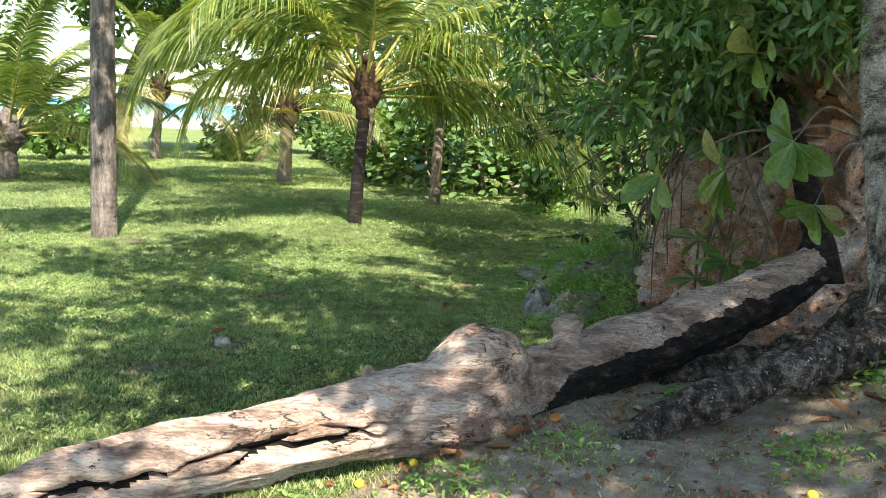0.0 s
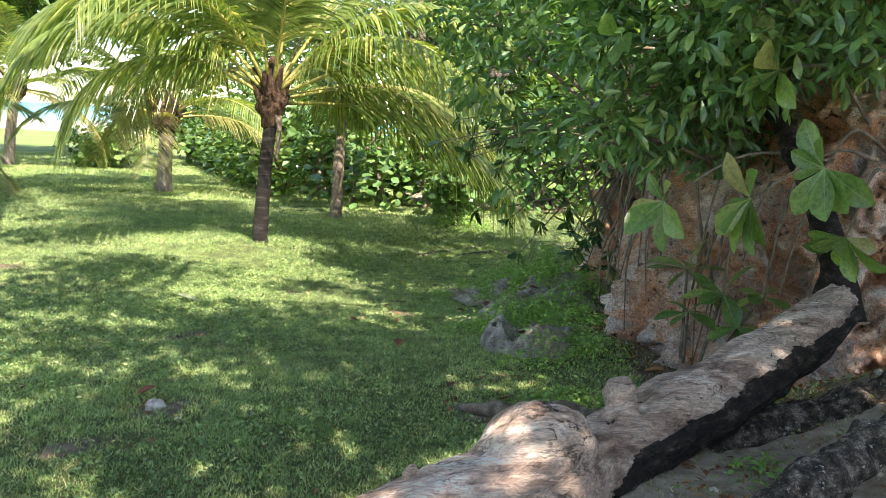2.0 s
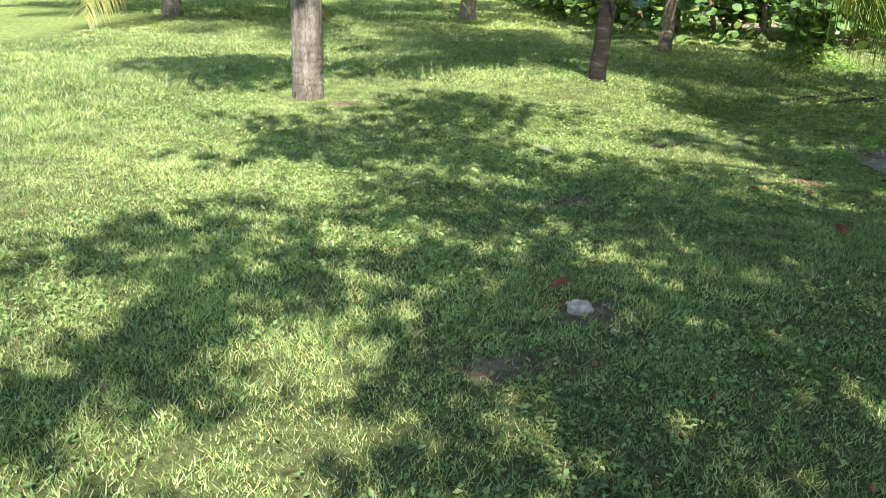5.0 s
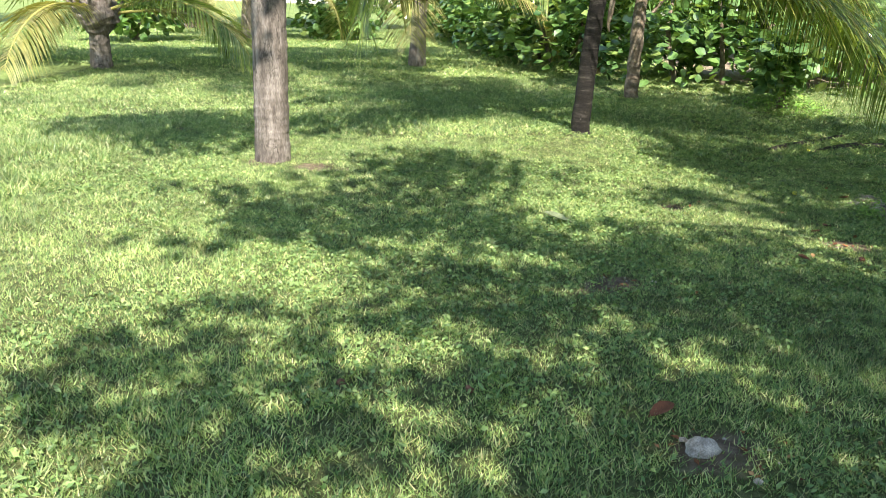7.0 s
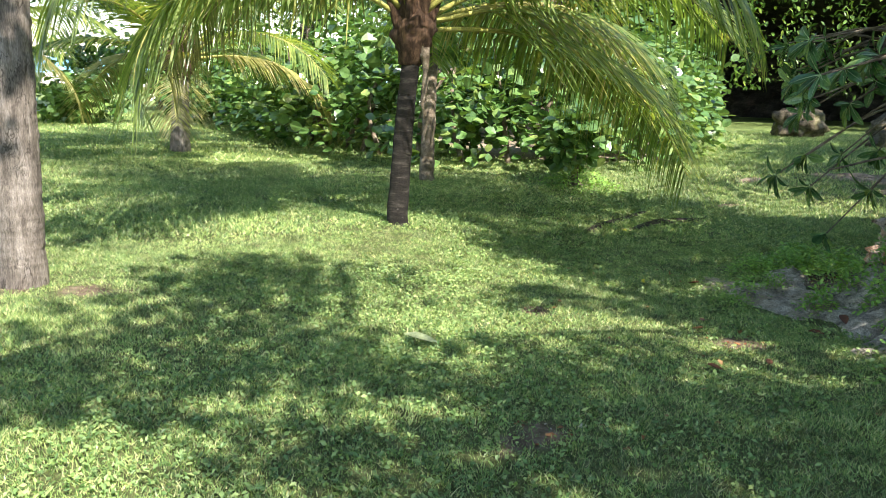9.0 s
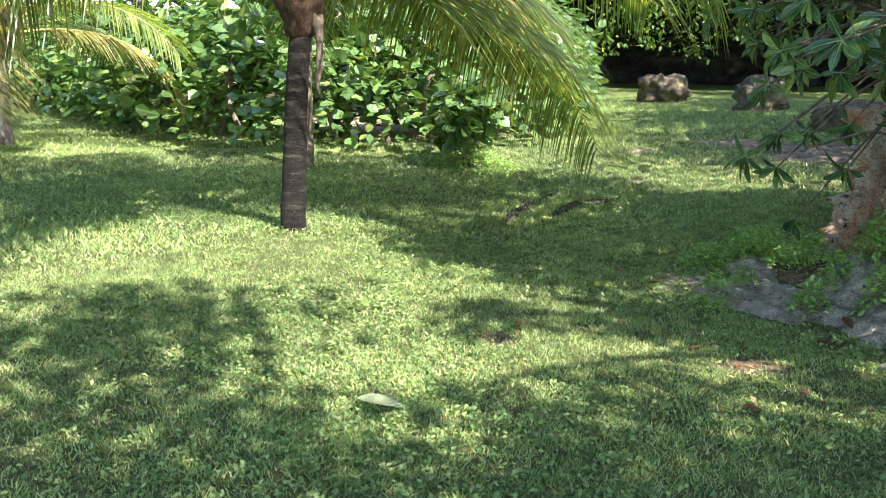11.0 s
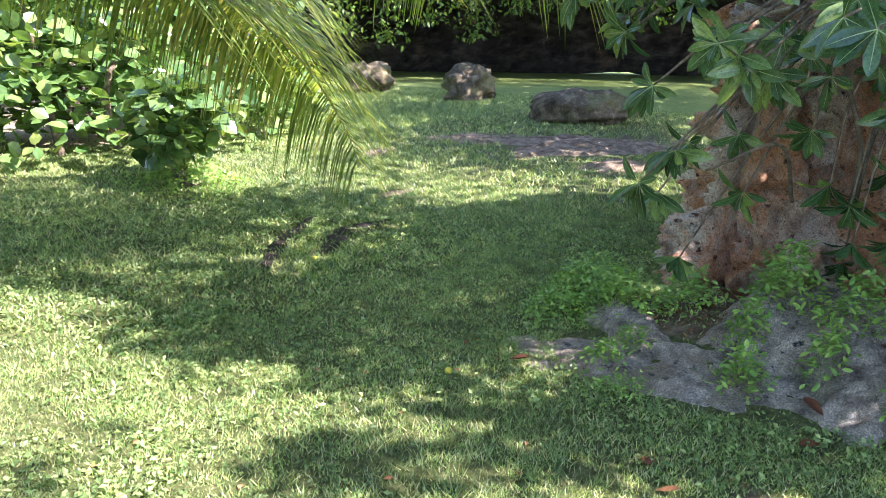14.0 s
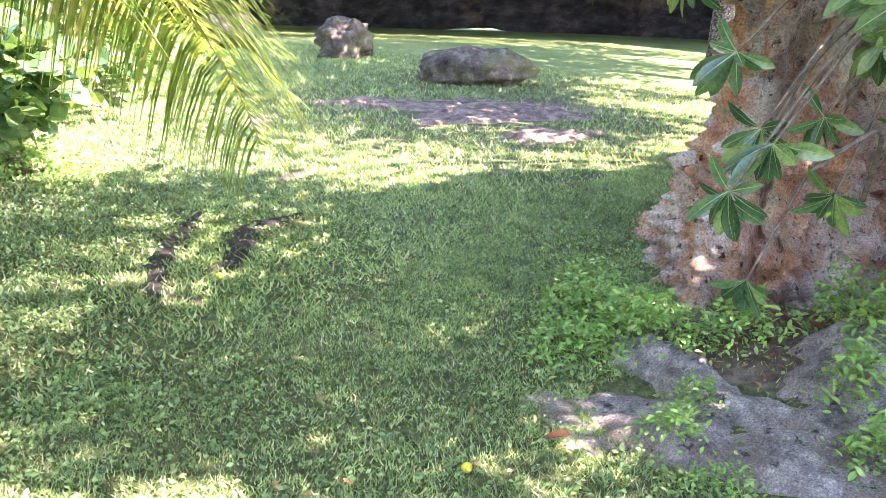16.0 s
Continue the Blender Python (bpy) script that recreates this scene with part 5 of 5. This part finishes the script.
ok = r4.uniform(size=n) < lawn_keep(wx, wy) * step(fbm(wx * 1.3, wy * 1.3, 9.0, 4, 0.6) + 0.12 * wx, -0.05, 0.6)
wx, wy = wx[ok], wy[ok]
wp = np.stack([wx, wy, gz(wx, wy) + r4.uniform(0.014, 0.045, len(wx))], 1)
tagged(part("broad_weed", leaf_cloud("broad_weed", wp, LEAF_PLAIN, 0.028, M_WEED, spread=0.9, droop=-0.1, rng_=r4), lawn), kind="stuff")

# ---- small things ----
part_r = np.random.default_rng(55)
stem = thing("leaning_stem", "dark mottled leaning stem growing from the rock", "tree", at=(2.25, 4.95, 0.75))
part("trunk", tube("leaning_trunk", [(0.02, 0.0, -0.15, 0.13), (0.0, 0.06, 0.15, 0.09), (-0.03, 0.25, 0.5, 0.078), (-0.07, 0.6, 0.9, 0.07), (-0.12, 0.9, 1.3, 0.06), (-0.22, 1.2, 1.9, 0.045), (-0.3, 1.4, 2.6, 0.03)], M_BARK_BLACK, 60, 16, 0.2, 8, 3), stem)


def weed_clump(x, y, radius, high, n, size, label, seed, material=M_HERB, shape=LEAF_OVAL, name="weed_clump", group="weeds at the foot of the outcrop"):
    """A low patch of leafy weeds: thin stems and small leaves."""
    r = np.random.default_rng(700 + seed)
    n, size = int(n * 1.9), size * 0.7
    if y > 8:
        radius, high = radius * 0.75, high * 1.5
    z0 = float(top_z(x, y))
    th = thing(name, label, "plant", group, at=(x, y, z0))
    a, q = r.uniform(0, 2 * math.pi, n), np.sqrt(r.uniform(0, 1, n)) * radius * (1 + 0.3 * r.normal(size=n))
    px, py = np.cos(a) * q, np.sin(a) * q
    pz = top_z(px + x, py + y) - z0 + high * r.uniform(0.25, 1.0, n) * np.clip(1.15 - (q / radius) ** 2, 0.25, 1)
    part("leaves", leaf_cloud("weed_leaves", np.stack([px, py, pz], 1), shape, size, material, spread=0.7, droop=-0.05, rng_=r), th)
    k = r.choice(n, min(n, 24), replace=False)
    v, f = [], []
    for i in k:
        b = len(v)
        gx0, gy0 = px[i] * 0.7, py[i] * 0.7
        g0 = float(top_z(gx0 + x, gy0 + y)) - z0
        v += [(gx0 - 0.002, gy0, g0 - 0.01), (gx0 + 0.002, gy0, g0 - 0.01), (px[i], py[i], pz[i])]
        f.append((b, b + 1, b + 2))
    tagged(part("stem_tuft", tri_mesh("weed_stem_tuft", v, f, material), th), kind="stuff")
    return th


WEEDS = [(1.75, 9.95, 0.35, 0.16, 420, 0.06), (1.95, 10.3, 0.35, 0.14, 380, 0.055), (1.5, 10.2, 0.28, 0.12, 260, 0.05), (1.85, 9.55, 0.25, 0.16, 240, 0.06), (1.25, 9.55, 0.14, 0.08, 110, 0.04),
         (1.5, 9.05, 0.12, 0.15, 90, 0.065), (1.75, 8.95, 0.22, 0.2, 220, 0.065), (1.7, 8.6, 0.2, 0.18, 180, 0.06), (1.35, 8.62, 0.13, 0.16, 90, 0.065), (1.95, 8.25, 0.3, 0.2, 300, 0.06), (1.4, 8.0, 0.25, 0.14, 200, 0.05),
         (0.95, 6.35, 0.3, 0.1, 260, 0.045), (1.35, 6.3, 0.28, 0.14, 260, 0.05), (1.55, 7.2, 0.35, 0.16, 330, 0.055), (1.35, 7.75, 0.35, 0.13, 330, 0.05), (0.95, 5.5, 0.3, 0.09, 220, 0.045), (1.35, 5.35, 0.3, 0.12, 240, 0.05),
         (1.75, 5.35, 0.22, 0.16, 170, 0.06), (1.6, 4.75, 0.2, 0.14, 130, 0.06), (0.65, 4.6, 0.25, 0.08, 150, 0.04), (1.95, 3.45, 0.16, 0.1, 70, 0.07), (1.45, 3.0, 0.2, 0.07, 90, 0.05), (0.55, 3.1, 0.2, 0.06, 110, 0.04), (0.05, 2.85, 0.25, 0.07, 150, 0.04),
         (-0.5, 2.75, 0.22, 0.06, 130, 0.04), (1.2, 3.75, 0.15, 0.07, 60, 0.05), (2.3, 10.45, 0.3, 0.12, 220, 0.05), (2.15, 9.2, 0.2, 0.2, 150, 0.06), (2.4, 8.7, 0.22, 0.22, 150, 0.06), (1.15, 8.9, 0.14, 0.13, 110, 0.06), (1.0, 9.55, 0.13, 0.08, 110, 0.045), (0.75, 9.3, 0.2, 0.06, 120, 0.035), (1.2, 8.2, 0.18, 0.1, 130, 0.05), (1.5, 7.75, 0.35, 0.25, 300, 0.06), (1.1, 7.65, 0.3, 0.2, 250, 0.055), (0.75, 7.45, 0.25, 0.14, 200, 0.05)]
for i, w in enumerate(WEEDS):
    weed_clump(*w, "bright green leafy weeds growing at the foot of the rock" if w[1] > 5 else "small green weeds in bare soil beside the log", i)
weed_clump(1.9, 15.0, 0.7, 0.2, 500, 0.08, "leafy weeds under the sea grape bush", 60, group="weeds under the bush")
low = thing("almond_seedling", "young broad-leaved seedling growing before the rock", "plant", at=(1.82, 5.85, 0.4))
LOWB = np.array([1.82, 5.85, 0.4])
for x, y, z, ln in ((1.84, 5.95, 0.7, 0.3), (1.95, 5.65, 0.6, 0.27), (2.12, 5.5, 0.62, 0.24), (1.78, 5.75, 0.45, 0.24), (2.0, 5.5, 0.42, 0.22)):
    p = np.array([x, y, z])
    part("stalk", tube("stalk", [(x * 0.5 + 0.91 - LOWB[0], y * 0.5 + 2.92 - LOWB[1], 0.1 - LOWB[2], 0.012), (*(p - LOWB), 0.008)], M_STEM, 8, 6, 0.1, 9, x), low)
    rosette(low, p, (-0.1, -0.2, 1.0), 8, ln, part_r, LOWB, BROAD)

# second, smaller rotten log behind
small_log = thing("rotten_branch", "short grey rotten branch lying in the grass", "log", at=(0.65, 5.28, float(gz(0.65, 5.28))))
part("wood", tube("rotten_wood", [(-0.42, 0.12, 0.02, 0.015), (-0.3, 0.08, 0.035, 0.04), (0.0, 0.0, 0.045, 0.05), (0.25, -0.05, 0.05, 0.05), (0.5, -0.12, 0.06, 0.03)], M_STEM, 90, 30, 0.5, 11, 6), small_log)

# fruit, husks, dead leaves, pebbles on the ground
BALL_N = 14


def ball_mesh(name, radius, material, squash=0.92, seed=0.0):
    a, b = np.linspace(0, 2 * math.pi, BALL_N, endpoint=False), np.linspace(-1, 1, 9)
    A, B = np.meshgrid(a, b, indexing="ij")
    h = np.sin(B * math.pi / 2)
    c = np.sqrt(np.maximum(0, 1 - h * h))
    d = np.stack([c * np.cos(A), c * np.sin(A), h * squash], -1)
    k = 1 + 0.06 * fbm(d[..., 0] * 2 + seed, d[..., 1] * 2, d[..., 2] * 2, 3)
    return tri_mesh(name, (d * k[..., None] * radius).reshape(-1, 3), grid_tris(BALL_N, 9, True), material, True)


FRUIT = {"yellow": ball_mesh("yellow_fruit", 0.02, M_YELLOW), "brown": ball_mesh("brown_nut", 0.019, M_NUT, 0.8, 3), "orange": ball_mesh("split_fruit", 0.025, M_ORANGE, 0.75, 5)}


def drop(kind, x, y, label):
    me = FRUIT[kind]
    ob = part({"yellow": "yellow_fruit", "brown": "fallen_nut", "orange": "split_fruit"}[kind], me)
    ob.matrix_world = pose(x, y, float(top_z(x, y)) + 0.013, 20 * math.sin(x * 9), 25 * math.cos(y * 7), x * 200)
    return tagged(ob, label, "fruit", "fallen fruit")


for kind, x, y in (("yellow", -0.08, 3.22), ("yellow", -0.28, 3.02), ("brown", -0.4, 3.06), ("orange", 0.52, 3.46), ("brown", 0.45, 3.4), ("brown", 0.4, 3.36), ("brown", 0.36, 3.42), ("brown", 0.83, 3.02), ("yellow", 1.32, 2.72), ("brown", 1.75, 3.1),
                   ("orange", 1.8, 3.16), ("brown", 1.86, 3.05), ("brown", 0.02, 3.2), ("yellow", 0.43, 10.07), ("brown", -2.25, 5.75), ("brown", -2.75, 5.75), ("orange", 1.92, 3.12), ("yellow", 1.28, 12.2), ("brown", 0.15, 8.0)):
    drop(kind, x, y, {"yellow": "ripe yellow fruit lying on the ground", "brown": "brown dried nut lying on the ground", "orange": "split rotting orange fruit on the ground"}[kind])

DEAD = []
for curl, wd in ((0.22, 0.5), (0.12, 0.55), (0.3, 0.42)):
    v_, f_ = leaf_shape(wd, 0.58, 0.3, -curl, (0, 0.2, 0.45, 0.7, 0.9))
    DEAD.append(tri_mesh("dead_leaf", v_, f_, foliage("curled_dead_leaf", (0.09, 0.035, 0.02), (0.22, 0.085, 0.045), (0.3, 0.17, 0.09), 0.6, 0.04, 0.25, 3.0, objects=True), True))


def dead_leaf(x, y, size, turn, k, label="curled reddish-brown dead leaf", lift=0.012):
    ob = part("dead_leaf", DEAD[k % 3])
    ob.matrix_world = pose(x, y, float(top_z(x, y)) + lift, 4 * math.sin(k * 2.3), 5 * math.cos(k * 1.7), turn) @ Matrix.Scale(size, 4)
    return tagged(ob, label, "leaf", "fallen leaves")


for i, (x, y, sz) in enumerate([(0.05, 6.85, 0.15), (1.1, 6.75, 0.17), (0.1, 3.3, 0.16), (0.2, 3.25, 0.14), (0.3, 3.3, 0.13), (1.7, 3.2, 0.15), (1.85, 3.25, 0.14), (2.0, 3.05, 0.16), (1.55, 3.3, 0.12), (1.05, 8.5, 0.12), (0.85, 8.42, 0.11),
                                (1.55, 8.45, 0.15), (0.75, 9.95, 0.11), (1.85, 9.45, 0.15), (2.0, 9.3, 0.14), (1.9, 9.2, 0.16), (0.3, 5.9, 0.1), (0.5, 5.6, 0.12), (-1.6, 5.6, 0.13), (1.25, 3.6, 0.1), (0.95, 3.5, 0.1), (1.4, 5.75, 0.13), (1.6, 5.95, 0.14), (1.25, 5.0, 0.12), (-0.2, 7.9, 0.09), (0.3, 8.9, 0.1), (0.1, 8.75, 0.09), (2.1, 8.6, 0.15), (1.6, 7.8, 0.13)]):
    dead_leaf(x, y, sz, i * 77.0, i)
tagged(dead_leaf(-1.62, 8.52, 0.22, 70, 1, lift=0.035), "large pale fallen leaf lying on the lawn", "leaf").data = tri_mesh("pale_leaf", *leaf_shape(0.5, 0.58, 0.2, -0.15, (0, 0.2, 0.45, 0.7, 0.9)), surface("pale_dry_leaf", [(0.3, (0.15, 0.19, 0.09)), (0.7, (0.28, 0.31, 0.18))], 20, 0.6, 0.2), True)
r5 = np.random.default_rng(77)
m_ = 9000
lx, ly = r5.uniform(-1.6, 3.2, m_), r5.uniform(1.8, 10.5, m_)
ok = (r5.uniform(size=m_) < np.clip(bareness(lx, ly) * 1.1 - 0.1, 0.02, 1))
lx, ly = lx[ok], ly[ok]
litter = part("leaf_litter", leaf_cloud("leaf_litter", np.stack([lx, ly, gz(lx, ly) + 0.006], 1), LEAF_TINY, 0.04, M_DEAD, spread=0.35, droop=0.0, rng_=r5))
tagged(litter, "dry leaf litter and twigs scattered on bare soil", "leaf litter", kind="stuff")
m_ = 2600
lx, ly = r5.uniform(-1.6, 3.2, m_), r5.uniform(1.8, 10.5, m_)
ok = (r5.uniform(size=m_) < np.clip(bareness(lx, ly) * 1.2 - 0.2, 0.0, 1))
lx, ly = lx[ok], ly[ok]
peb = np.array([(1, 0, 0), (-1, 0, 0), (0, 1, 0), (0, -1, 0), (0, 0, 0.7), (0.6, 0.6, 0.3), (-0.6, 0.6, 0.35), (-0.6, -0.6, 0.3), (0.6, -0.6, 0.3)], float)
pebf = np.array([(0, 5, 4), (5, 2, 4), (2, 6, 4), (6, 1, 4), (1, 7, 4), (7, 3, 4), (3, 8, 4), (8, 0, 4)])
rot = frames(r5.normal(size=(len(lx), 3)) * np.array([1, 1, 0.1]), np.array([[0, 0, 1.0]]) + 0.2 * r5.normal(size=(len(lx), 3))) * (0.006 + 0.02 * r5.uniform(size=len(lx)) ** 3)[:, None, None]
pebbles = part("gravel", scatter("gravel", peb, pebf, rot, np.stack([lx, ly, gz(lx, ly)], 1), M_STONE))
tagged(pebbles, "pale pebbles and coral bits on bare soil", "gravel", kind="stuff")


# ---- ruts, vines ----
M_MUD = surface("dark_mud", [(0.3, (0.02, 0.017, 0.013)), (0.6, (0.06, 0.05, 0.04))], 20, 0.9, 0.8)


def rut(points, width, label, seed):
    """A narrow worn strip of dark soil with ragged edges, a little sunk at its middle."""
    s_ = spline(points, 60)
    t_ = np.gradient(s_, axis=0)
    t_ /= np.linalg.norm(t_, axis=1, keepdims=True)
    sd = np.stack([-t_[:, 1], t_[:, 0]], 1)
    w = width * np.sin(np.linspace(0.1, math.pi - 0.1, 60)) ** 0.5 * (1 + 0.4 * vnoise(np.arange(60) * 0.4, seed))
    v = []
    for k in (-1, -0.4, 0.4, 1):
        e = s_ + sd * (w * k * (1 + 0.25 * vnoise(np.arange(60) * 0.8, seed + k)))[:, None]
        v.append(np.column_stack([e, gz(e[:, 0], e[:, 1]) + (0.03 if abs(k) < 1 else 0.004)]))
    v = np.stack(v, 1).reshape(-1, 3)
    ob = part("soil_rut", tri_mesh("soil_rut", v, grid_tris(60, 4), M_MUD, True))
    return tagged(ob, label, "rut", "ruts in the lawn")


rut([(2.07, 13.26), (1.35, 12.76), (0.83, 12.19)], 0.085, "narrow dark muddy rut worn into the lawn", 1.0)
rut([(2.54, 12.74), (2.05, 12.75), (1.42, 12.27)], 0.12, "wider dark muddy rut worn into the lawn", 4.0)

vines = thing("hanging_vines", "leafy green vines hanging over the mouth of the cave", "vine", at=(14, 26, 4))
vr = np.random.default_rng(90)
for x, y in spline([(7.0, 28.6), (9.5, 27.6), (12.5, 26.6), (15.5, 24.8), (18.0, 23.0), (20.5, 20.5)], 13):
    hang_ = vr.uniform(0.8, 3.6)
    n_ = int(120 * hang_)
    q = np.stack([x + vr.normal(size=n_) * 0.3, y + vr.normal(size=n_) * 0.3, 4.6 - hang_ * vr.uniform(0, 1, n_) ** 0.8], 1)
    part("vine", leaf_cloud("vine", q - np.array([14, 26, 4]), LEAF_OVAL, 0.17, M_CROWN, droop=0.8, rng_=vr), vines)
cover = thing("cliff_creeper", "dense creeper covering the top of the cave cliff", "vine", at=(14, 27, 5))
hp, ho = hedge_points(5200, [(3, 29.2), (8, 28.8), (13, 27.2), (18, 24.7), (22.5, 20.5), (24.5, 15)], 1.4, 2.2, vr)
hp[:, 2] += 3.9
part("leaves", leaf_cloud("creeper_leaves", hp - np.array([14, 27, 5]), LEAF_OVAL, 0.26, M_CROWN, outward=ho, rng_=vr), cover)

for i, rows in enumerate([[(0.0, 0.35, -1.15, 0.02), (-0.22, 0.3, -0.6, 0.018), (-0.2, 0.25, 0.1, 0.014), (-0.4, 0.2, 0.7, 0.008)], [(-0.1, 0.6, -1.2, 0.016), (-0.25, 0.55, -0.7, 0.014), (-0.45, 0.75, -0.1, 0.01), (-0.7, 0.9, 0.2, 0.006)],
                          [(0.0, 0.1, -1.0, 0.022), (-0.15, 0.15, -0.4, 0.02), (-0.05, 0.1, 0.4, 0.016), (-0.3, 0.0, 1.2, 0.01)], [(-0.1, 0.9, -1.1, 0.012), (-0.5, 0.85, -0.75, 0.01), (-1.0, 1.0, -0.85, 0.006)],
                          [(-0.1, -2.6, -0.9, 0.02), (-0.35, -2.5, -0.3, 0.018), (-0.4, -2.2, 0.4, 0.014), (-0.6, -2.0, 1.0, 0.008)], [(-0.3, -2.2, -1.0, 0.014), (-0.5, -2.3, -0.5, 0.012), (-0.6, -2.3, 0.2, 0.008)]]):
    part("stem", tube("shrub_stem", rows, M_STEM, 30, 8, 0.15, 9, i), shrub)
# hanging roots and dry tendrils down the first face
roots = thing("hanging_roots", "thin brown roots hanging down the rock face", "roots", at=(1.9, 6.0, 1.0))
for i in range(26):
    u = part_r.uniform()
    x, y = spline([(2.35, 5.2), (2.1, 5.75), (1.82, 6.4), (1.7, 7.0)], 50)[int(u * 49)]
    z1 = part_r.uniform(0.9, 1.7)
    ln = part_r.uniform(0.4, 1.0)
    jx = part_r.normal(size=4) * 0.035
    part("root", tube("thin_root", [(x - 1.9 + 0.02, y - 6.0, z1 - 1.0, 0.009), (x - 1.9 - 0.06 + jx[0], y - 6.0 + jx[1], z1 - ln * 0.4 - 1.0, 0.008), (x - 1.9 - 0.08 + jx[2], y - 6.0 + jx[3], z1 - ln - 1.0, 0.004)], M_STEM, 16, 5, 0.2, 12, i), roots)
